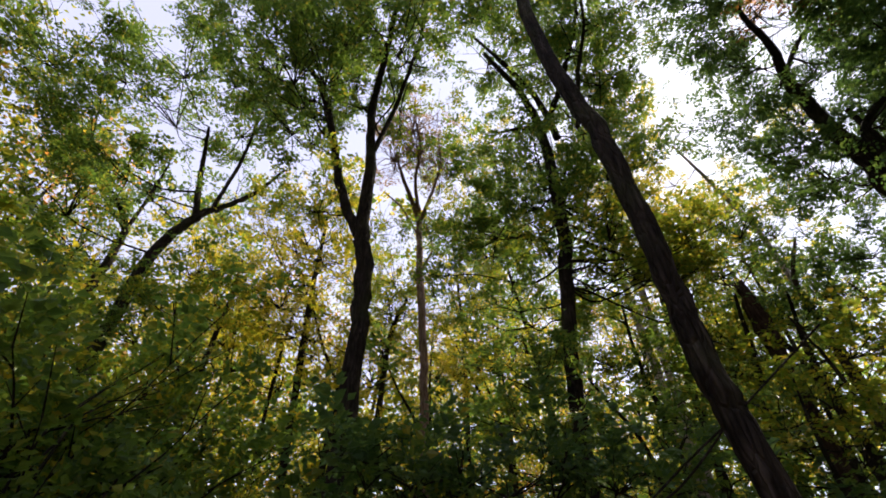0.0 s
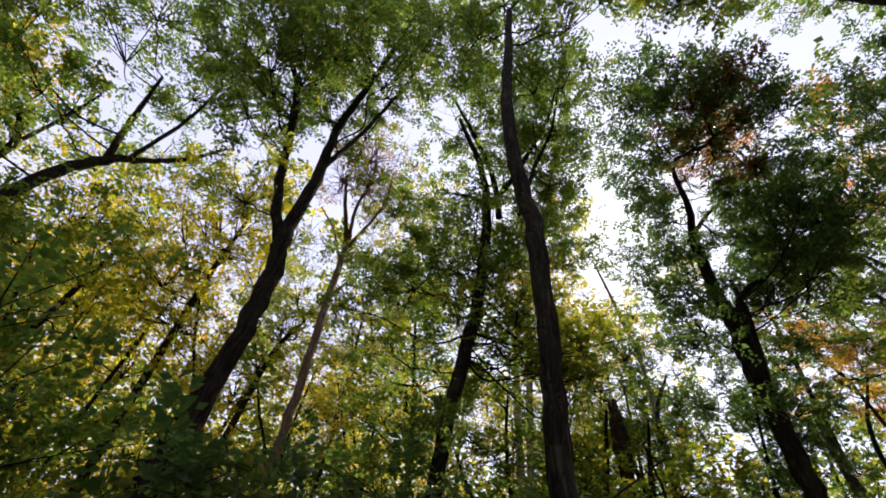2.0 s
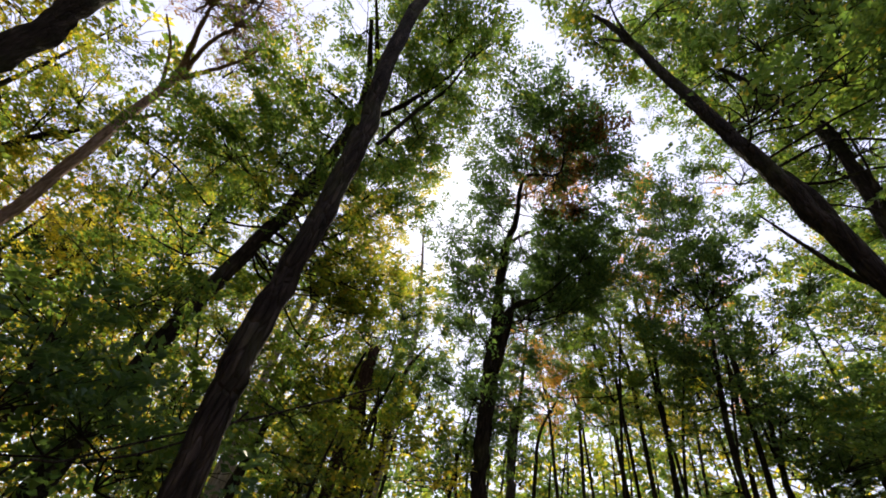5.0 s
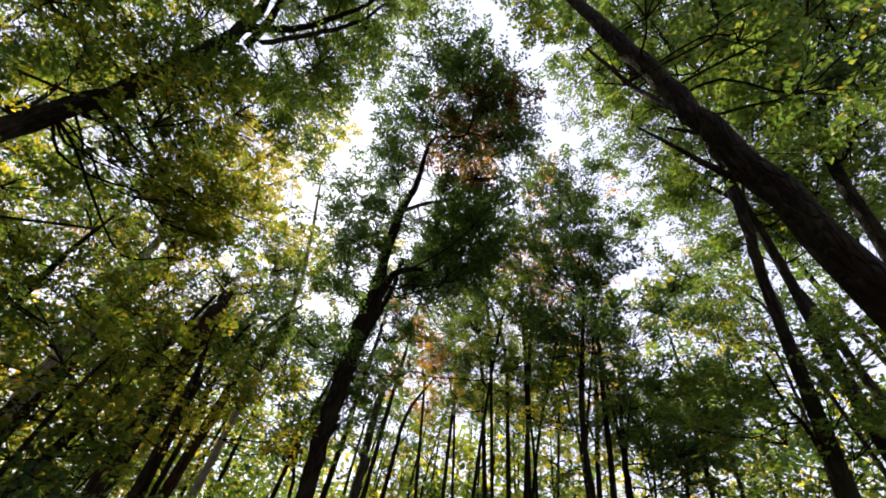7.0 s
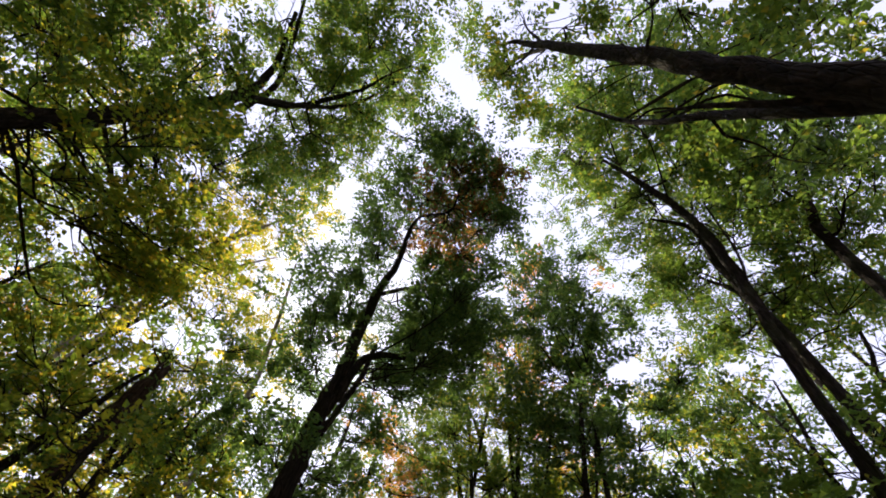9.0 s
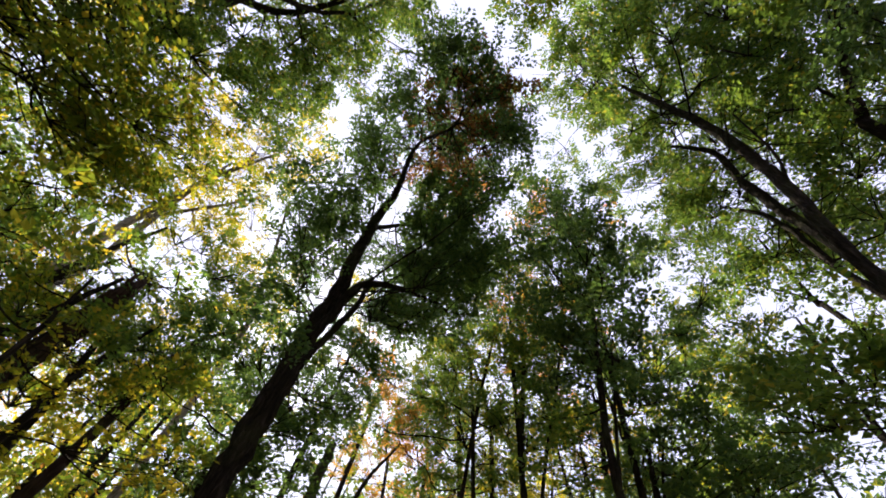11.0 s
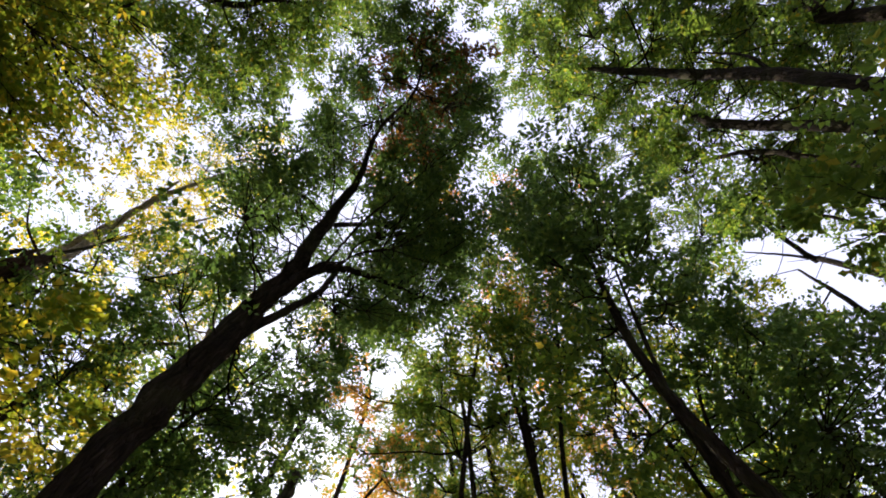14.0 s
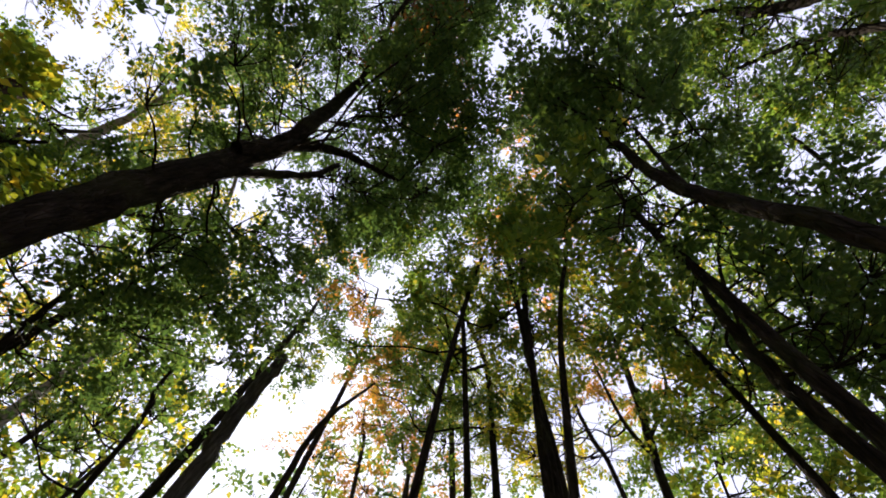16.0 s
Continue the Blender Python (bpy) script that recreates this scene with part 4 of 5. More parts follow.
tree('sunlit_birch_tree', 'pale sunlit birch tree with thin yellow leaves', BIRCHBARK,
     [[(10.13, 18.55, -0.15, 0.24), (9.05, 17.47, 12.92, 0.16), (8.69, 16.11, 15.33, 0.14), (8.3, 13.59, 16.18, 0.1), (8.23, 11.39, 17.32, 0.04)],
      [(8.95, 16.99, 15.11, 0.08), (9.37, 14.25, 15.82, 0.07), (9.64, 12.26, 16.58, 0.03)],
      [(9.3, 16.96, -0.15, 0.23), (9.42, 16.92, 9.67, 0.16), (9.47, 16.9, 12.62, 0.16), (8.65, 15.3, 15.45, 0.11), (7.98, 12.96, 16.35, 0.04)]],
     [(7.8, 12.2, 17.4, 1.78, "yellow"),
      (7.8, 11.2, 18.4, 1.4, "yellow"),
      (9.3, 14.5, 16, 1.66, "yellow"),
      (8.9, 11.6, 17.1, 1.42, "yellow"),
      (8.5, 13.7, 16.1, 1.57, "yellow"),
      (10.6, 16.3, 15.2, 1.04, "yellow"),
      (13.6, 14.7, 15.3, 1.36, "yellow"),
      (13, 16.2, 13.2, 1.24, "yellow")])
tree('young_tree', 'slender dark tree with bright yellow-green leaves', BARK,
     [[(-4.83, 14.21, -0.15, 0.17), (-4.97, 14.16, 4.28, 0.12), (-5.22, 14.06, 9.71, 0.12), (-5.31, 13.98, 15.01, 0.06)]],
     [(-5.9, 13.8, 12.9, 2.35, "yellow"),
      (-6.6, 13.5, 10.4, 1.84, "yellow"),
      (-4.9, 12.9, 15.3, 1.31, "yellow"),
      (-4.7, 14.3, 8.4, 1.35, "yellow"),
      (-6.6, 12.6, 11.6, 1.20, "yellow"),
      (-5.5, 12.3, 12.5, 1.2, "lime"),
      (-5.4, 13.7, 10.8, 1.20, "yellow"),
      (-5.1, 11.5, 13.5, 1.2, "lime"),
      (-3.3, 12.1, 13.7, 1.11, "lime"),
      (-4.6, 13.2, 12, 1.20, "yellow")])
tree('young_tree', 'slender dark tree with yellow-green leaves', BARK,
     [[(-9.15, 14.33, -0.15, 0.16), (-8.98, 14.44, 5.37, 0.11), (-8.76, 14.57, 10.31, 0.09), (-8.81, 14.54, 12.87, 0.04)]],
     [(-8.7, 14.6, 10.1, 2.05, "yellow"),
      (-7.6, 15.3, 8.4, 1.71, "yellow"),
      (-10, 13.8, 11.7, 1.65, "yellow"),
      (-9.4, 14.2, 8.4, 1.34, "yellow")])
tree('young_tree', 'thin dark tree among green understorey', BARK,
     [[(-6.98, 16.59, -0.15, 0.1), (-6.98, 16.59, 4.58, 0.07), (-6.98, 16.59, 8.77, 0.07), (-6.82, 16.66, 12.44, 0.04)]],
     [(-8.1, 16.1, 10.9, 1.62, "yellow"),
      (-6.6, 16.7, 8.1, 1.80, "yellow")])
tree('young_tree', 'thin dark tree with yellow leaves', BARK,
     [[(-2.78, 15.77, -0.15, 0.17), (-2.54, 15.8, 5.27, 0.12), (-2.26, 15.84, 9.61, 0.11), (-1.64, 15.93, 11.59, 0.06)]],
     [(-2.3, 15.8, 10.7, 1.58, "lime"),
      (-2.5, 15.8, 13.1, 1.54, "lime"),
      (-3, 15.7, 8.1, 1.15, "yellow")])
tree('young_tree', 'slim dark tree with light green leaves', BARK,
     [[(3.92, 14.49, -0.15, 0.17), (3.65, 14.55, 4.9, 0.12), (3.4, 14.61, 8, 0.1), (2.83, 14.74, 12.21, 0.06)]],
     [(2.5, 12.9, 15.6, 1.18, "lime"),
      (1.7, 15, 14, 2.4, "lime"),
      (2.7, 14.8, 11.1, 2.15, "lime"),
      (3.1, 14.7, 8.7, 1.82, "yellow"),
      (1.8, 15, 8.2, 1.67, "yellow")])
tree('young_tree', 'slim tree with bright yellow crown', BARK,
     [[(1.05, 19.97, -0.15, 0.14), (1.03, 19.97, 6.2, 0.1), (1, 19.97, 11.67, 0.08), (0.48, 16.63, 15.81, 0.04)]],
     [(0.8, 14.3, 16.7, 1.30, "yellow"),
      (1.6, 12.8, 17.5, 1.58, "yellow"),
      (0.4, 20, 10.1, 1.84, "yellow"),
      (2.3, 19.9, 13, 1.59, "yellow")])
tree('young_tree', 'dark tree with low green leaves', BARK,
     [[(7.9, 11.64, -0.15, 0.16), (8.17, 11.38, 3.24, 0.11), (8.59, 11.05, 6.18, 0.09), (8.87, 10.84, 8.43, 0.04)]],
     [(7.9, 11.6, 7.3, 1, "lime")])
tree('young_tree', 'sunlit tree with glowing yellow crown', BARK,
     [[(8.55, 14.7, -0.15, 0.17), (8.66, 14.63, 5.55, 0.12), (8.78, 14.56, 9.78, 0.1), (9.17, 14.32, 13.35, 0.05)]],
     [(10.9, 13.3, 13.7, 1.21, "yellow"),
      (8.9, 14.5, 9.7, 1.44, "yellow")])
tree('young_tree', 'thin dark tree with green leaves', BARK,
     [[(6.17, 11.46, -0.15, 0.11), (5.92, 11.58, 4.18, 0.07), (5.7, 11.68, 6.66, 0.06), (5.73, 11.67, 8.58, 0.03)]],
     [(5.6, 11.7, 8.2, 1.05, "lime"),
      (4.7, 12.2, 6.9, 0.94, "lime")])
tree('young_tree', 'slim dark tree with green crown', BARK,
     [[(17.21, 4.17, -0.15, 0.09), (17.07, 4.6, 6.71, 0.06), (16.89, 5.19, 13.12, 0.06), (16.29, 5.64, 15.1, 0.03)]],
     [(16.9, 5.2, 10.2, 1.60, "green"),
      (16.7, 5.9, 12.8, 1.01, "green"),
      (16.1, 7.8, 10.1, 0.57, "green")])
tree('young_tree', 'slim dark tree with orange-tinted leaves', BARK,
     [[(16.41, 2.99, -0.15, 0.09), (16.36, 3.24, 7.33, 0.06), (16.29, 3.53, 13.23, 0.07), (15.27, 3.44, 15.26, 0.03)]],
     [(15.9, 2.7, 15.2, 1.78, "orange"),
      (16.6, 2.1, 13.1, 1.5, "orange"),
      (15.3, 8, 11.5, 1.00, "orange"),
      (12.9, 1, 16.3, 1.25, "orange")])
tree('young_tree', 'dark slim tree with yellow-green leaves', BARK,
     [[(16.68, 0.05, -0.15, 0.07), (16.67, 0.41, 6.92, 0.05), (16.65, 0.83, 12.52, 0.05), (16.66, 0.6, 14.45, 0.02)]],
     [(16.7, -1.4, 12.3, 0.95, "lime"),
      (16.7, 0.2, 10.7, 0.86, "lime"),
      (16.6, 1.3, 9.2, 1.23, "lime")])
tree('young_tree', 'dark slim tree with light green leaves', BARK,
     [[(17.57, -1.69, -0.15, 0.09), (17.56, -1.78, 7.65, 0.06), (17.55, -1.83, 10.66, 0.05), (17.56, -1.75, 12.76, 0.03)]],
     [(17.4, -3, 12.8, 0.93, "green"),
      (17.6, -1.4, 10.1, 1.02, "green"),
      (17.8, 0.2, 8.7, 1.56, "green"),
      (17.5, -2.4, 9.6, 0.75, "green")])
tree('young_tree', 'thin forked tree with green leaves', BARK,
     [[(17.44, 9.05, -0.15, 0.11), (17.59, 8.75, 6.84, 0.08), (17.65, 8.61, 9.11, 0.07), (18.03, 7.86, 11.03, 0.03)]],
     [(18, 7.9, 11.6, 0.73, "green")])
tree('shady_tree', 'dark low tree with dense overhanging green leaves', BARK,
     [[(13.25, 8.68, -0.15, 0.07), (12.9, 8.85, 4.19, 0.05), (12.61, 8.92, 5.27, 0.05), (12.38, 8.97, 6.3, 0.03)]],
     [(12.8, 8.9, 6.3, 0.92, "dark"),
      (12.9, 8.9, 5.4, 0.8, "dark"),
      (11.7, 9.1, 5.9, 0.69, "dark"),
      (13.9, 8.6, 6.8, 0.91, "dark"),
      (12.1, 9, 5.3, 0.63, "dark")])
tree('shady_tree', 'dark slender tree with heavy shaded leaves', BARK,
     [[(12.9, 9.7, -0.15, 0.1), (12.8, 9.4, 4, 0.07), (12.7, 9.0, 7, 0.05), (12.8, 8.5, 9.6, 0.02)]],
     [(11.2, 10.3, 7.9, 1, "dark"),
      (10.5, 10.7, 7.6, 1, "dark"),
      (13.4, 8.2, 9.1, 1, "dark"),
      (13.3, 7.3, 9.8, 1, "dark"),
      (13.8, 8.8, 8.3, 1, "dark"),
      (11.4, 9.4, 8.8, 1, "dark")])
tree('shady_tree', 'dark slim tree with dense green leaves', BARK,
     [[(15.96, 9.98, -0.15, 0.08), (15.41, 10.53, 6.55, 0.05), (15.08, 10.69, 7.9, 0.05), (14.89, 10.78, 9.21, 0.03)]],
     [(14.3, 11.1, 9.8, 1.09, "dark"),
      (14.7, 10.9, 6.9, 0.95, "dark"),
      (14.2, 11.1, 6.2, 0.85, "dark"),
      (15.4, 10.6, 7.6, 0.74, "dark")])
tree('young_tree', 'slim tree with orange autumn leaves', BARK,
     [[(22.78, 9.12, -0.15, 0.1), (21.76, 10.14, 12.08, 0.07), (21.58, 10.38, 13.41, 0.06), (21.36, 10.66, 15, 0.03)]],
     [(21.2, 10.9, 14.5, 1.31, "orange"),
      (22.1, 9.7, 14.3, 1.43, "orange"),
      (21, 11.2, 12.2, 1.14, "orange")])
tree('young_tree', 'slim tree with green and tan leaves', BARK,
     [[(24.67, 9.22, -0.15, 0.11), (23.54, 9.16, 13.49, 0.08), (22.97, 9.15, 15.14, 0.06), (21.67, 8.9, 15.57, 0.03)]],
     [(21.6, 9.1, 15.5, 1.21, "green"),
      (23, 8.3, 15.3, 1.36, "green"),
      (21.3, 7.4, 16.1, 1.21, "green")])
tree('young_tree', 'sunlit tree with thin pale yellow leaves', BARK,
     [[(21.6, 12.35, -0.15, 0.13), (20.27, 11.02, 15.85, 0.09), (19.19, 10.27, 16.48, 0.07), (17.77, 9.51, 17.58, 0.04)]],
     [(14.9, 11.8, 18.1, 0.99, "yellow"),
      (16.2, 11.1, 17.6, 0.9, "yellow")])
tree('young_tree', 'slim tree with light green leaves', BARK,
     [[(10.67, 10.67, -0.15, 0.12), (10.2, 11.14, 5.58, 0.09), (9.95, 11.35, 7.12, 0.07), (9.67, 11.59, 8.94, 0.04)]],
     [(9, 12.1, 12.2, 1.07, "lime")])
tree('young_tree', 'slim green tree behind the tall maple', BARK,
     [[(9.89, 10.64, -0.15, 0.11), (9.89, 10.64, 4.38, 0.08), (9.89, 10.64, 6.55, 0.07), (10.11, 10.44, 8.26, 0.03)]],
     [(8.5, 11.8, 6.4, 1.18, "lime"),
      (10, 10.5, 7.4, 1.25, "lime")])
tree('low_tree', 'low green tree with soft hanging leaves', BARK,
     [[(2.39, 7.92, -0.15, 0.05), (2.46, 7.9, 1.97, 0.03), (2.5, 7.89, 2.85, 0.03), (2.5, 7.9, 3.53, 0.02)]],
     [(1.2, 8.2, 4, 0.81, "green"),
      (1.5, 8.1, 5.1, 0.86, "green"),
      (1.7, 8.1, 3, 0.75, "green"),
      (2.4, 7.9, 4.3, 0.47, "green"),
      (2.4, 7.9, 5.2, 0.38, "green"),
      (2.8, 7.8, 2.6, 0.62, "green")])
tree('sunlit_tree', 'sunlit distant tree with pale yellow crown', BIRCHBARK,
     [[(15.61, 15.58, -0.15, 0.17), (14.55, 14.52, 12.62, 0.12), (12.68, 13.33, 15.47, 0.09), (10.09, 11.46, 16.51, 0.04)]],
     [(12.9, 14.5, 15.2, 1.83, "yellow"),
      (10.3, 13.4, 15.9, 1.33, "yellow")])
tree('young_tree', 'distant tree with thin green crown', BARK,
     [[(16.4, 10.55, -0.15, 0.13), (16.5, 10.42, 10.74, 0.09), (16.53, 10.38, 12.98, 0.08), (16.46, 10.48, 14.75, 0.04)]],
     [(16.6, 10.3, 12.7, 1.51, "dark"),
      (15.6, 11.6, 14.1, 1.45, "dark"),
      (17, 9.8, 13.9, 1.44, "dark")])
tree('young_tree', 'slim tree with thin yellow-green leaves', BARK,
     [[(22.95, 5.87, -0.15, 0.12), (21.76, 7.05, 14.13, 0.09), (19.83, 7.23, 15.39, 0.07), (18.12, 7.08, 15.86, 0.03)]],
     [(19.2, 7.4, 15.5, 1.56, "lime"),
      (20.1, 9, 15.2, 1.51, "lime"),
      (19, 5.6, 15.8, 1.39, "lime"),
      (21.9, 6.6, 14.8, 1.6, "lime")])
tree('young_tree', 'slim dark tree with green leaves', BARK,
     [[(17.02, -4.28, -0.15, 0.09), (16.7, -4.96, 9.97, 0.07), (16.62, -5.15, 11.9, 0.06), (16.56, -5.28, 13.47, 0.03)]],
     [(17.7, -2.8, 14.7, 0.88, "green"),
      (17.5, -3.1, 12.5, 0.77, "green"),
      (16.8, -4.8, 11.3, 0.40, "green"),
      (16.2, -6.1, 11, 1.13, "green")])
tree('young_tree', 'thin tree with olive-yellow autumn leaves', BARK,
     [[(-3.02, 15, -0.15, 0.09), (-3.53, 14.49, 6.11, 0.07), (-4.54, 14.15, 8.64, 0.05), (-5.41, 13.86, 10.98, 0.03)]],
     [(-6.8, 13.4, 11.2, 1.36, "yellow"),
      (-6.4, 13.5, 13.4, 1.23, "yellow"),
      (-5.8, 13.7, 9, 1.14, "yellow"),
      (-5.2, 13.9, 10, 1.09, "yellow"),
      (-7, 13, 15.1, 1.07, "yellow"),
      (-8.2, 12.9, 11.9, 1.1, "yellow")])
tree('young_tree', 'thin tree with fine yellow-green leaves', BARK,
     [[(2.89, 17.74, -0.15, 0.11), (2.39, 17.82, 5.99, 0.08), (1.45, 17.89, 9.39, 0.06), (0.57, 17.95, 12.6, 0.04)]],
     [(1, 17.9, 14.7, 1.46, "lime"),
      (0.2, 18, 12.3, 0.77, "yellow"),
      (0.2, 18, 9.9, 1.27, "yellow"),
      (-0, 15.1, 15.8, 1.19, "lime"),
      (-0.3, 12.9, 16.7, 1.14, "lime"),
      (2, 17.9, 10.8, 1.29, "yellow")])
tree('young_tree', 'thin tree with yellow-green autumn leaves', BARK,
     [[(2.61, 16, -0.15, 0.09), (2.18, 16.06, 5.13, 0.06), (1.36, 16.09, 7.36, 0.05), (0.52, 16.13, 9.36, 0.02)]],
     [(-2.6, 16.3, 11.5, 1.19, "lime"),
      (0.1, 16.1, 10.4, 0.78, "yellow"),
      (0.3, 16.1, 8.1, 1.15, "yellow"),
      (-0.7, 16.2, 12.9, 1.08, "lime"),
      (1.6, 16.1, 12.9, 1.22, "yellow"),
      (-1.5, 16.2, 9.1, 0.99, "yellow")])
tree('young_tree', 'tall slim tree with green crown', BARK,
     [[(15.45, 4.9, -0.15, 0.07), (15.53, 4.6, 6.51, 0.05), (15.61, 4.34, 10.52, 0.05), (15.73, 3.93, 14.5, 0.03)]],
     [(11.7, 1.8, 16.7, 0.60, "green"),
      (13.2, 1.4, 16, 0.78, "green"),
      (13.8, 3, 15.6, 0.75, "green"),
      (14.4, 0.8, 15.6, 0.94, "green"),
      (15.8, 3.7, 12.2, 1.19, "green"),
      (15.3, 5.5, 11.7, 0.83, "green")])
tree('young_tree', 'tall slim tree with loose green crown', BARK,
     [[(14.88, 3.23, -0.15, 0.06), (14.99, 2.68, 6.54, 0.04), (15.08, 2.04, 10.22, 0.04), (15.13, 1.67, 12.74, 0.02)]],
     [(15.3, 0.4, 14.2, 1.24, "green"),
      (15.1, 1.7, 13.5, 1.27, "green"),
      (14.4, -0.8, 15.3, 0.63, "green"),
      (15.2, 0.9, 11.4, 1.1, "green"),
      (15, 2.4, 10.7, 1.02, "green")])
tree('bare_sapling', 'thin bare dark sapling with drooping branches', BARK,
     [[(1.2, 4.43, -0.15, 0.02), (1.34, 4.29, 1.71, 0.01), (1.64, 4.2, 2.01, 0.01), (2.11, 4.06, 2.37, 0.01), (2.71, 3.89, 2.79, 0.01), (3.62, 3.62, 3.48, 0.01)],
      [(1.7, 4.18, 2.02, 0.01), (2.03, 4.08, 2.21, 0.01), (2.45, 3.96, 2.58, 0.01), (2.56, 3.93, 2.76, 0.01)]],
     [])
tree('young_tree', 'tall tree with loose green crown', BARK,
     [[(15.62, -5.62, -0.15, 0.09), (14.77, -6.48, 10.16, 0.06), (14.47, -6.91, 12.19, 0.06), (14.17, -7.32, 13.88, 0.03)]],
     [(12.3, -8.3, 15.3, 1.42, "green"),
      (13.4, -8.3, 13.7, 1.21, "green"),
      (14.2, -7.3, 14.5, 1.08, "green"),
      (10.8, -9, 15.6, 1.25, "green"),
      (14.2, -7.2, 11.9, 1, "green")])
tree('young_tree', 'tall tree with fine hazy green crown', BARK,
     [[(17.48, -8.98, -0.15, 0.08), (16.28, -7.77, 14.37, 0.06), (16.08, -7.35, 15.14, 0.04), (15.23, -6.74, 15.5, 0.02)]],
     [(15.1, -3.2, 17.1, 1.23, "green"),
      (16, -4.2, 16.2, 0.36, "green"),
      (17.2, -4.6, 15.7, 0.57, "green"),
      (16.7, -3.2, 16.4, 0.6, "green"),
      (15.9, -2.1, 17.4, 0.56, "green")])
tree('low_tree', 'low leafy tree with yellow-brown autumn leaves', BARK,
     [[(8.52, 9.25, -0.15, 0.07), (8.48, 9.27, 3.68, 0.05), (8.46, 9.28, 4.94, 0.04), (8.52, 9.24, 6.03, 0.02)]],
     [(7.6, 9.8, 4, 0.77, "lime"),
      (6.8, 10.2, 5.7, 0.73, "lime"),
      (10.2, 8.3, 5.5, 0.83, "lime"),
      (6.9, 10.2, 4.8, 0.67, "lime"),
      (9.2, 8.9, 4.9, 0.83, "yellow"),
      (8.9, 9, 4.2, 0.84, "yellow"),
      (10.3, 8.3, 4.8, 0.78, "yellow"),
      (9.1, 8.9, 5.7, 0.54, "green"),
      (7.8, 9.7, 4.6, 0.68, "green")])
tree('low_tree', 'low leafy tree with fresh green leaves', BARK,
     [[(10.91, -3.06, -0.15, 0.06), (11.13, -2.64, 4.98, 0.04), (11.19, -2.46, 5.87, 0.03), (11.22, -2.36, 6.87, 0.02)]],
     [(11.4, -1.8, 6.2, 0.79, "green"),
      (11.1, -2.8, 6.4, 0.75, "green"),
      (11, -3, 5.6, 0.67, "green"),
      (11.3, -2.1, 5.4, 0.71, "green"),
      (11.7, -0.9, 5.7, 0.63, "green"),
      (10.8, -3.7, 6.5, 0.65, "green"),
      (11, -3.1, 5.1, 0.63, "green")])
tree('low_tree', 'low leafy tree with green and olive leaves', BARK,
     [[(5.69, 6.97, -0.15, 0.05), (5.74, 6.93, 2.49, 0.03), (5.76, 6.91, 3.41, 0.03), (5.84, 6.85, 4.3, 0.01)]],
     [(6.2, 6.6, 3.8, 0.69, "lime"),
      (6.7, 6.1, 4.4, 0.37, "lime"),
      (5.6, 7.1, 3.2, 0.63, "lime"),
      (6.2, 6.6, 3, 0.64, "lime"),
      (4.9, 7.7, 3.3, 0.56, "green"),
      (4.8, 7.7, 4.3, 0.54, "green"),
      (4.2, 8.3, 3.8, 0.62, "green"),
      (5.4, 7.2, 3.9, 0.56, "green"),
      (5.7, 6.9, 2.7, 0.65, "green")])
tree('hazel_shrub', 'tall dense dark green hazel shrub', BARK,
     [[(0.79, 5.19, -0.15, 0.02), (0.61, 5.15, 2.13, 0.01), (0.23, 5.13, 2.25, 0.01), (-0.32, 5.11, 2.5, 0.01)]],
     [(-0.4, 5.1, 2.2, 0.46, "dark"),
      (0.1, 5.1, 2.2, 0.49, "dark"),
      (0.7, 5.1, 2.4, 0.46, "dark"),
      (-0.8, 5.1, 2.6, 0.35, "dark"),
      (1.4, 5.2, 2.4, 0.42, "dark"),
      (-0.2, 5.1, 2.5, 0.37, "dark"),
      (0.2, 5.1, 2.6, 0.35, "green"),
      (-0.1, 5.1, 2, 0.43, "green")])
tree('young_tree', 'slim tree with olive and yellow leaves', BARK,
     [[(-0.35, 14.13, -0.15, 0.07), (-0.76, 13.92, 4.91, 0.05), (-1.65, 13.8, 6.87, 0.04), (-2.61, 13.67, 8.81, 0.02)]],
     [(-5.3, 13.3, 8.5, 1, "yellow"),
      (-3.7, 13.5, 8.1, 1.04, "yellow"),
      (-3.6, 13.5, 6.5, 1.14, "yellow"),
      (-2.9, 14.6, 7.2, 1.0, "yellow"),
      (1.2, 15.8, 6.9, 1.08, "yellow"),
      (-2.4, 15.4, 9.4, 0.99, "yellow"),
      (-3, 13.6, 5.2, 1.07, "yellow"),
      (-2.2, 15.6, 5.8, 1.08, "yellow")])
tree('young_tree', 'leafy green tree of the middle distance', BARK,
     [[(5.68, 11.56, -0.15, 0.08), (5.34, 11.9, 4.09, 0.06), (4.65, 12.15, 5.69, 0.04), (3.94, 12.41, 7.25, 0.02)]],
     [(2.3, 13, 7.1, 1.13, "lime"),
      (4, 12.4, 6.2, 1.13, "lime"),
      (5.5, 11.8, 5.5, 1.17, "green"),
      (2.7, 12.9, 5.1, 1.12, "lime"),
      (4, 12.4, 8.1, 1.01, "green"),
      (6.2, 11.6, 6.9, 1.04, "green"),
      (7.4, 11.1, 5.7, 1.1, "green"),
      (4, 12.4, 4.4, 1.09, "green")])
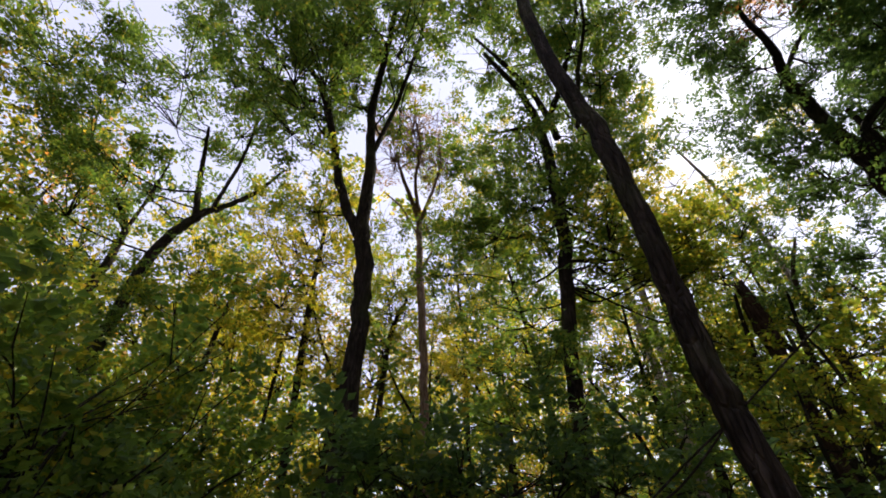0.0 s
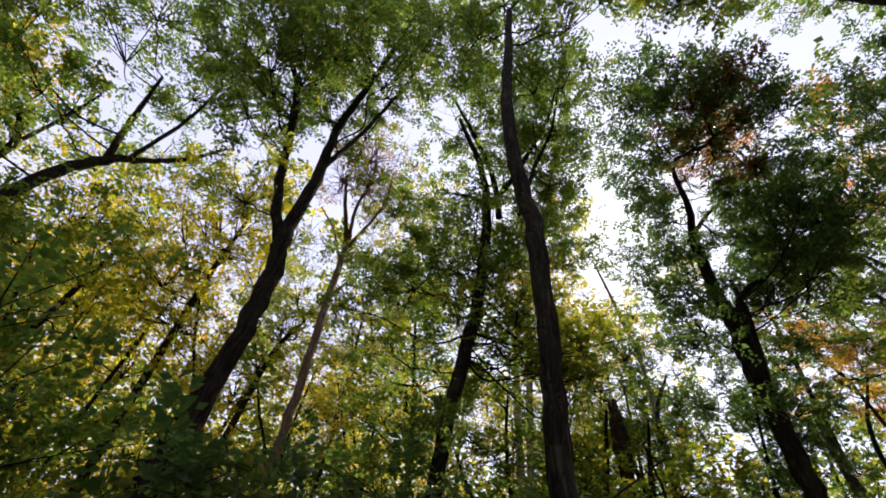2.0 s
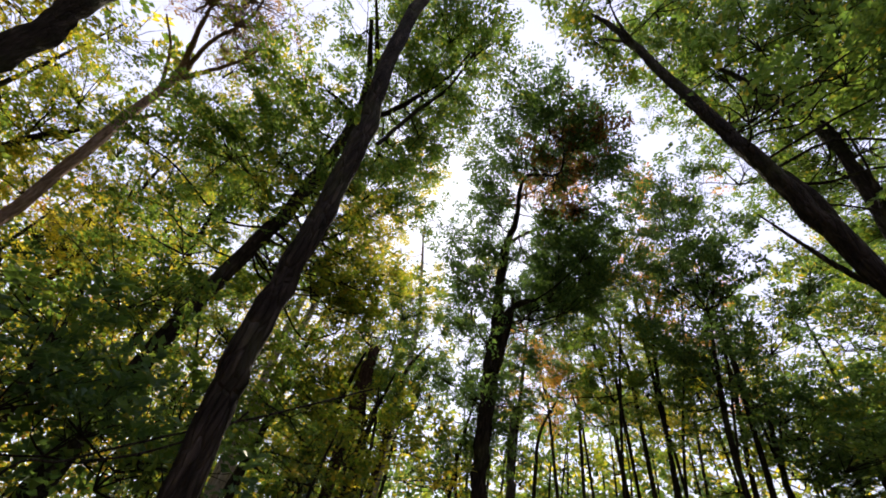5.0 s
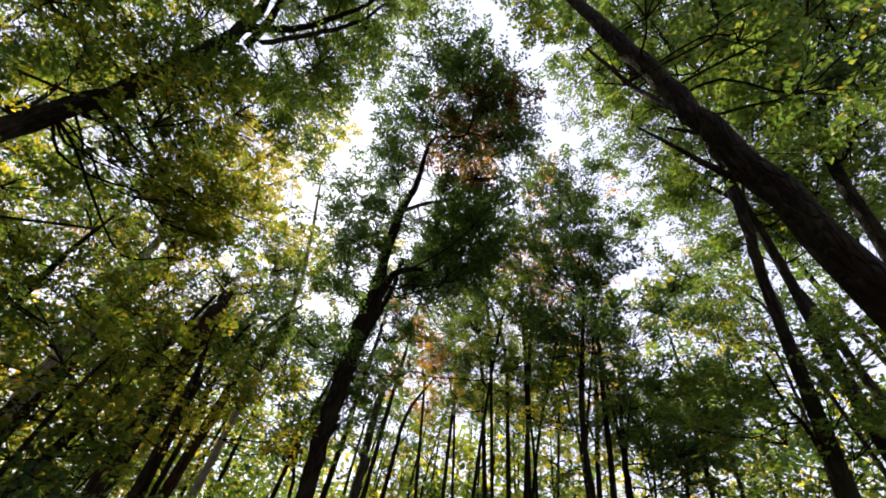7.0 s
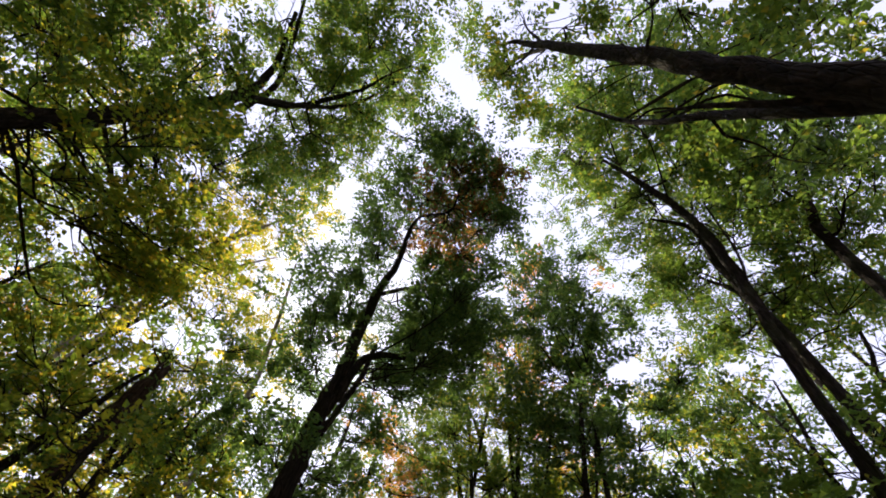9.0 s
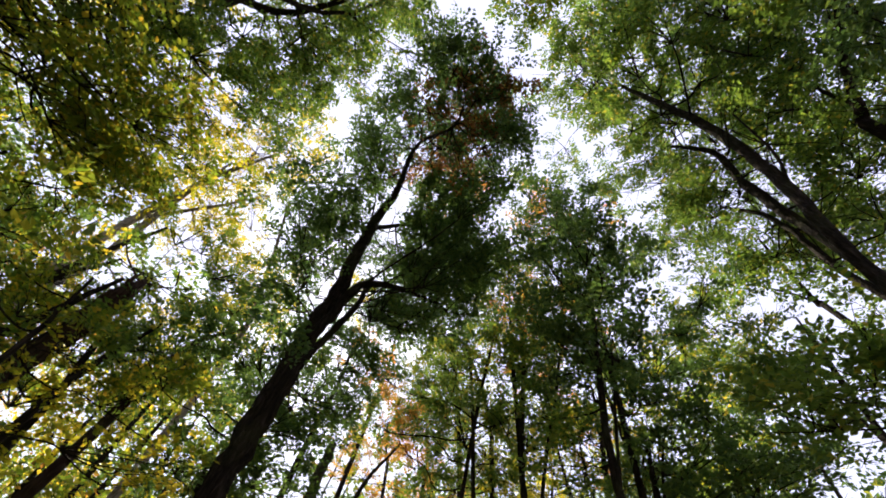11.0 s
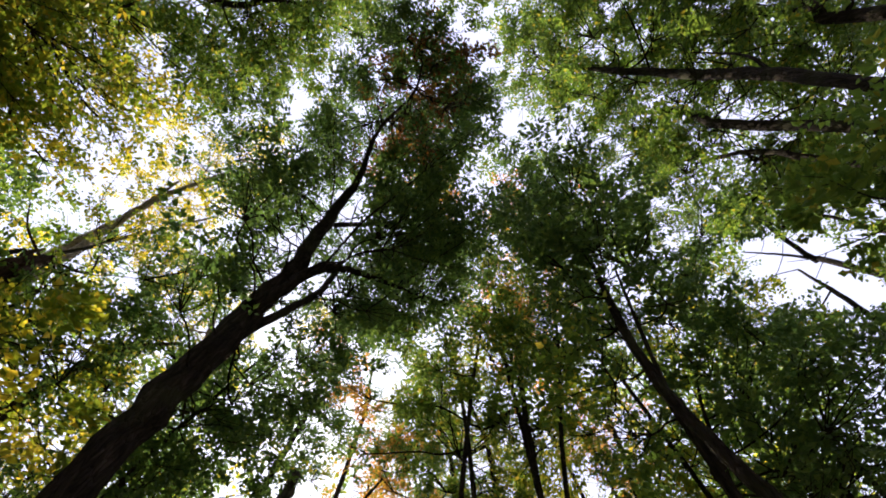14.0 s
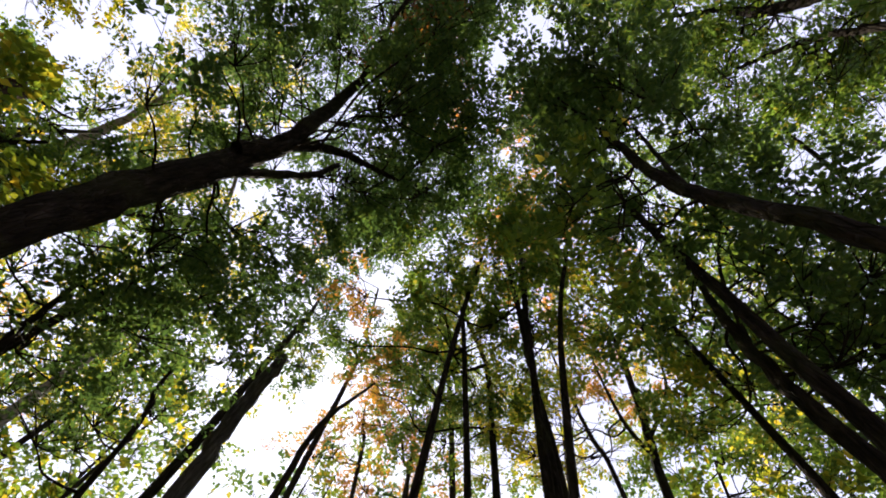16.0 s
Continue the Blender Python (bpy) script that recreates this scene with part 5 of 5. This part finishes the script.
tree('shady_tree', 'dark tree with dense overhanging leaves', BARK,
     [[(16.59, -0.5, -0.15, 0.06), (16.09, -1.01, 6.03, 0.04), (15.89, -1.31, 6.92, 0.04), (15.66, -1.69, 7.82, 0.02)]],
     [(15.6, -1.8, 7.8, 0.59, "dark"),
      (15.8, -1.5, 6.8, 0.52, "dark"),
      (15.5, -2, 9, 0.62, "dark"),
      (15, -2.6, 8.1, 0.59, "dark"),
      (16.2, -0.8, 6.8, 0.54, "dark"),
      (16.4, -0.5, 7.6, 0.55, "dark"),
      (16.1, -1, 6.2, 0.53, "dark")])
tree('young_tree', 'green tree behind the crooked oaks', BARK,
     [[(-6.32, 11.53, -0.15, 0.07), (-6.68, 11.17, 4.37, 0.05), (-7.26, 10.77, 6.36, 0.04), (-7.87, 10.37, 8.1, 0.02)]],
     [(-9.2, 9.5, 8.2, 0.93, "green"),
      (-8.2, 10.2, 8, 0.89, "lime"),
      (-7.7, 10.5, 9.6, 0.91, "green"),
      (-8.5, 9.9, 6.9, 0.97, "green"),
      (-7.3, 10.8, 7.4, 0.90, "lime"),
      (-6.6, 11.2, 8.6, 0.83, "lime")])
tree('young_tree', 'leafy tree in the middle distance', BARK,
     [[(7.25, 13.33, -0.15, 0.09), (7.67, 12.92, 4.99, 0.06), (8.2, 12.57, 7.28, 0.05), (8.79, 12.19, 9.67, 0.03)]],
     [(6.8, 13.5, 9.5, 1.28, "green"),
      (8.2, 12.6, 8.1, 1.26, "green"),
      (9.8, 11.5, 10, 1.21, "green"),
      (10.2, 11.2, 8.2, 0.75, "green"),
      (4.9, 14.7, 8.2, 1.16, "green"),
      (11, 10.8, 11.7, 1.1, "green"),
      (8.8, 12.2, 6.5, 1.15, "green")])
tree('hazel_shrub', 'tall dense dark green hazel shrub', BARK,
     [[(2.67, 4.63, -0.15, 0.02), (2.5, 4.8, 2.03, 0.01), (2.14, 4.89, 2.14, 0.01), (1.62, 5.02, 2.37, 0.01)]],
     [(1.1, 5.1, 2.7, 0.4, "dark"),
      (1.8, 5, 2.4, 0.44, "dark"),
      (1.6, 5, 2.1, 0.42, "dark"),
      (2.3, 4.8, 2.3, 0.42, "dark"),
      (2.8, 4.7, 2.2, 0.38, "dark"),
      (2.4, 4.8, 2.8, 0.33, "green"),
      (2.1, 4.9, 2, 0.38, "green")])
tree('low_tree', 'leafy low tree with olive autumn leaves', BARK,
     [[(8.64, 8.26, -0.15, 0.05), (8.23, 8.49, 4.89, 0.04), (8.13, 8.54, 5.63, 0.03), (8, 8.61, 6.39, 0.02)]],
     [(6.4, 9.4, 6, 0.59, "lime"),
      (7.8, 8.7, 5.4, 0.43, "lime"),
      (7.1, 9, 5.5, 0.57, "lime"),
      (8.6, 8.3, 5.3, 0.50, "lime")])
tree('young_tree', 'young tree with green and yellow leaves', BARK,
     [[(24.66, 4, -0.15, 0.09), (24.68, 3.52, 12.35, 0.06), (24.69, 3.41, 14.26, 0.05), (23.96, 3.34, 15.23, 0.02)]],
     [(22.6, 6.4, 15.7, 1.21, "lime"),
      (24.3, 5.5, 15.1, 1.25, "lime"),
      (24.7, 3.6, 13.3, 1.21, "lime"),
      (24.8, 1.6, 14.3, 1.2, "lime"),
      (23.9, -0.3, 15.3, 1, "lime"),
      (24.5, 7.3, 13.7, 1.24, "lime")])
tree('young_tree', 'young tree with loose green leaves', BARK,
     [[(24.03, 0.24, -0.15, 0.06), (23.22, -0.65, 10.6, 0.04), (23.12, -0.97, 11.56, 0.04), (23, -1.34, 12.66, 0.02)]],
     [(23.6, 0.6, 11.7, 1.05, "green"),
      (23.1, -0.9, 12.4, 0.99, "green"),
      (23.1, -1, 10.8, 0.98, "green"),
      (22.7, -2.3, 10.9, 0.92, "green"),
      (22.5, -3, 10, 0.9, "green"),
      (22.3, -3.5, 11.9, 0.85, "green"),
      (22.1, -4, 10.8, 0.83, "green")])
tree('young_tree', 'young tree with orange and tan leaves', BARK,
     [[(24.19, 7.83, -0.15, 0.09), (23.2, 8.82, 11.82, 0.06), (23.01, 9.14, 13.12, 0.05), (22.8, 9.53, 14.66, 0.03)]],
     [(22.8, 9.6, 13.8, 1.13, "orange"),
      (22.2, 10.6, 11.9, 1.06, "orange"),
      (23.5, 8.2, 12.7, 1.11, "orange"),
      (24, 1.6, 16.2, 1.02, "orange")])
tree('hazel_shrub', 'tall dense dark green hazel shrub', BARK,
     [[(0.25, 4.8, -0.15, 0.02), (0.07, 4.62, 2.16, 0.01), (-0.33, 4.56, 2.29, 0.01), (-0.85, 4.48, 2.53, 0.01)]],
     [(-0.8, 4.5, 2.3, 0.39, "dark"),
      (-0.3, 4.6, 2.3, 0.42, "dark"),
      (-1.1, 4.4, 2.6, 0.35, "dark"),
      (0.3, 4.7, 2.3, 0.35, "dark"),
      (-0.7, 4.5, 2.6, 0.32, "dark"),
      (-0.5, 4.5, 2.1, 0.33, "green")])
tree('shady_tree', 'dark overhanging tree with dense leaves', BARK,
     [[(16.89, -1.07, -0.15, 0.05), (16.34, -1.62, 6.58, 0.04), (16.19, -1.87, 7.2, 0.03), (16.03, -2.12, 7.7, 0.01)]],
     [(16, -2.2, 7.8, 0.57, "dark"),
      (16.1, -1.9, 7, 0.53, "dark"),
      (16.6, -1.2, 7.1, 0.53, "dark"),
      (15.5, -3, 8.2, 0.53, "dark"),
      (16.8, -0.8, 7.3, 0.51, "dark")])


# ---- the forest round about ----
def woodland_tree(label, height, low, spread, colours, boles=1):
    stems = [[(0.5 * k, 0.3 * k, -0.15, 0.15), (0.1 + 0.6 * k, 0.05, 0.3 * height, 0.11), (-0.1 + 0.9 * k, 0.2 - 0.4 * k, 0.65 * height, 0.07), (0.1 + 1.1 * k, 0.1, 0.95 * height, 0.02)]
             for k in range(boles)]
    crown = []
    for k in range(14):
        a, h = k * 2.4, low + (1 - low) * k / 13
        out = spread * (1.0 - 0.6 * (h - low)) * (0.35 + 0.5 * (k % 2))
        crown.append((out * math.cos(a), out * math.sin(a), h * height, (1.05 + 0.3 * math.sin(k * 1.7)) * spread / 2.4, colours[k % len(colours)]))
    return tree("woodland_tree", label, BARK, stems, crown, 0.7, 0.225, False)


SAMPLES = [woodland_tree("tall woodland tree with green crown", 21.0, 0.38, 3.6, ["green", "dark", "green", "dark"]),
           woodland_tree("tall woodland tree with yellow-green crown", 18.0, 0.28, 3.2, ["lime", "green", "lime", "dark"], 2),
           woodland_tree("woodland tree with yellow autumn leaves", 16.0, 0.25, 3.0, ["yellow", "lime", "lime", "green"]),
           woodland_tree("low leafy woodland tree with green leaves", 8.0, 0.2, 2.4, ["green", "dark", "green"], 2)]
for s in SAMPLES:
    tagged(s, group="woodland trees")
# spots on a jittered grid, clear of the walk and of the trees beside it
TAKEN = [(o.location.x, o.location.y) for o in scene.objects if o.parent is None and o.get("category") == "tree"]
count = 0
for gx in range(-30, 48, 5):
    for gy in range(-22, 44, 5):
        x, y = gx + random.uniform(-1.9, 1.9), gy + random.uniform(-1.9, 1.9)
        away = min(math.hypot(x - px, y - py) for px, py in ((0, 0), (3, -0.5), (6, 0.6), (9, 2), (11.5, 2.9)))
        behind = (x < -4 and y < 2) or y < -8
        if away < 14.5 or away > 28.5 or (behind and away > 17) or min(math.hypot(x - a, y - b) for a, b in TAKEN) < 1.6:
            continue
        along, across = 0.58 * (x - 11.7) + 0.81 * (y - 2.7), abs(0.81 * (x - 11.7) - 0.58 * (y - 2.7))
        if along > 8 and across < 2.2:          # the glade
            continue
        kind = random.choice([0, 1, 1, 2, 2, 3, 3] if away < 22 else [0, 0, 1, 2])
        if abs(x + 1) < 0.55 * y and random.random() < 0.55:
            kind = 2
        if count < 4:
            kind = count
        m = pose(x, y, -0.1, random.uniform(-3, 3), random.uniform(-3, 3), random.uniform(0, 360))
        size = random.uniform(0.85, 1.15)
        if count < 4:
            SAMPLES[kind].matrix_basis = m
        else:
            copy_thing(SAMPLES[kind], m).scale = (size, size, size)
        count += 1


# low leafy trees close the view under the crowns
for gx in range(-14, 26, 4):
    for gy in range(-8, 26, 4):
        x, y = gx + random.uniform(-1.7, 1.7), gy + random.uniform(-1.7, 1.7)
        away = min(math.hypot(x - px, y - py) for px, py in ((0, 0), (3, 0), (6, 1), (9, 2.2), (11.5, 2.8)))
        if away < (15.5 if y > 1.1 * x - 1 else 7.5) or away > 20 or x + y < 3 or min(math.hypot(x - a, y - b) for a, b in TAKEN) < 0.9:
            continue
        size = random.uniform(0.5, 0.85)
        copy_thing(SAMPLES[3], pose(x, y, -0.1, random.uniform(-4, 4), random.uniform(-4, 4), random.uniform(0, 360))).scale = (size, size, size * 0.9)


def bush(label, colours, size=0.1, cover=1.0):
    root = tagged(new("bush"), label, "bush", "undergrowth bushes")
    wood, blades, slots = [], [], []
    for k in range(5):
        a = k * 2.1
        c = (0.55 * math.cos(a), 0.55 * math.sin(a), 0.75 + 0.3 * k)
        v, f = tube(curve_points([(0.06 * math.cos(a), 0.06 * math.sin(a), -0.1, 0.025), (0.3 * math.cos(a), 0.3 * math.sin(a), 0.4, 0.018), (*c, 0.01)], 4), 6)
        mesh_object("stem", v, f, [BARK], root, smooth=True)
        boughs, rods, leaf, hub = clump(*c, 0.7, colours[k % len(colours)], (0, 0, 0.5), cover, size)
        wood += boughs + [rods]
        blades.append(leaf)
        slots.append(np.full(len(leaf[1]), LEAF_NAMES.index(colours[k % len(colours)])))
    tagged(mesh_object("brushwood", *join(wood), [BARK], root), kind="stuff")
    tagged(mesh_object("foliage", *join(blades), [LEAF[k] for k in LEAF_NAMES], root, np.concatenate(slots)), kind="stuff")
    return root


BUSHES = [bush("leafy green undergrowth bush", ["green", "dark", "dark"]), bush("leafy dark green undergrowth bush", ["dark", "green"])]
BUSHES[0].location, BUSHES[1].location = (-5.5, 5.5, 0), (-1.5, 6.5, 0)
# fine-leaved shrubs close beside the start of the walk
SHRUB = bush("dense fine-leaved fresh green shrub", ["green", "lime", "green"], 0.055, 1.4)
SHRUB.location, SHRUB.scale = (-4.3, 4.0, 0), (1.5, 1.5, 1.65)
for k, (x, y, s) in enumerate([(-3.7, 4.9, 1.45), (-5.3, 5.2, 1.7), (-3.2, 5.9, 0.9), (-4.6, 6.6, 1.2), (-2.2, 6.2, 0.9), (-6.3, 7.2, 1.6), (-5.9, 3.9, 1.8), (-3.5, 8.2, 0.9)]):
    copy_thing(SHRUB, pose(x, y, -0.05, 0, 0, 55 + 80 * k)).scale = (s, s, s * 1.1)
for k, (x, y, s) in enumerate([(-1.2, 5.9, 1.15), (-6.8, 6.6, 1.2), (-3.0, 7.2, 1.0), (0.5, 7.6, 1.0), (1.9, 8.3, 1.05), 
                               (5.5, 8.6, 1.1), (7, 7.8, 1.2), (8.5, 9.5, 1.3),
                               (14, 6.5, 1.2), (3.6, 8.4, 1.0), (15, 2.5, 1.2)]):
    c = copy_thing(BUSHES[k % 2], pose(x, y, -0.05, 0, 0, 70 * k))
    c.scale = (s, s, s)


def leaf_belt(name, label, n, inner, outer, low, high, size, colours):
    """A belt of distant foliage round the place, thicker and thinner in drifts."""
    a, rr = rng.uniform(0, 2 * math.pi, n), rng.uniform(inner, outer, n)
    drift = np.sin(a * 9) + 0.7 * np.sin(a * 23 + rr) + 0.6 * np.sin(a * 41 - rr * 1.3)
    z = low + rng.uniform(0, 1, n) ** 0.85 * (high - low) * (1 + 0.16 * drift)
    p = np.stack([6 + rr * np.cos(a), 5 + rr * np.sin(a), z], -1) + rng.normal(0, 0.3, (n, 3))
    v, f = leaf_blades(p, np.full(n, size), 2.5)
    ob = mesh_object(name, v, f, [LEAF[c] for c in colours], None, rng.integers(0, len(colours), n))
    tagged(ob, label, "woods", kind="stuff")


def leaf_drifts(name, label, clumps, per, start, end, inner, outer, low, high, size, colours):
    """Distant crowns as loose clumps of leaves over a sector, angles in degrees from east."""
    a = np.radians(rng.uniform(start, end, clumps))
    rr = rng.uniform(inner, outer, clumps)
    c = np.stack([6 + rr * np.cos(a), 5 + rr * np.sin(a), rng.uniform(low, high, clumps)], -1)
    wide = rng.uniform(0.6, 1.5, (clumps, 1, 1))
    p = (c[:, None] + rng.normal(0, 1, (clumps, per, 3)) * [1, 1, 0.55] * wide).reshape(-1, 3)
    v, f = leaf_blades(p, np.full(len(p), size), 0.6)
    slots = np.repeat(rng.integers(0, len(colours), clumps), per)
    tagged(mesh_object(name, v, f, [LEAF[k] for k in colours], None, slots), label, "woods", kind="stuff")


leaf_drifts("autumn_woods", "golden autumn forest leaves far behind the trunks", 540, 220, 55, 185, 19, 34, 2, 17, 0.18, ["yellow", "yellow", "lime", "yellow", "orange"])
leaf_belt("far_woods", "distant yellow-green forest leaves beyond the trees", 45000, 40, 58, 1, 22, 0.74, ["lime", "green", "yellow"])
leaf_belt("understorey", "dense green understorey leaves below the far trees", 55000, 24, 34, 1, 11, 0.4, ["green", "dark", "lime", "green"])
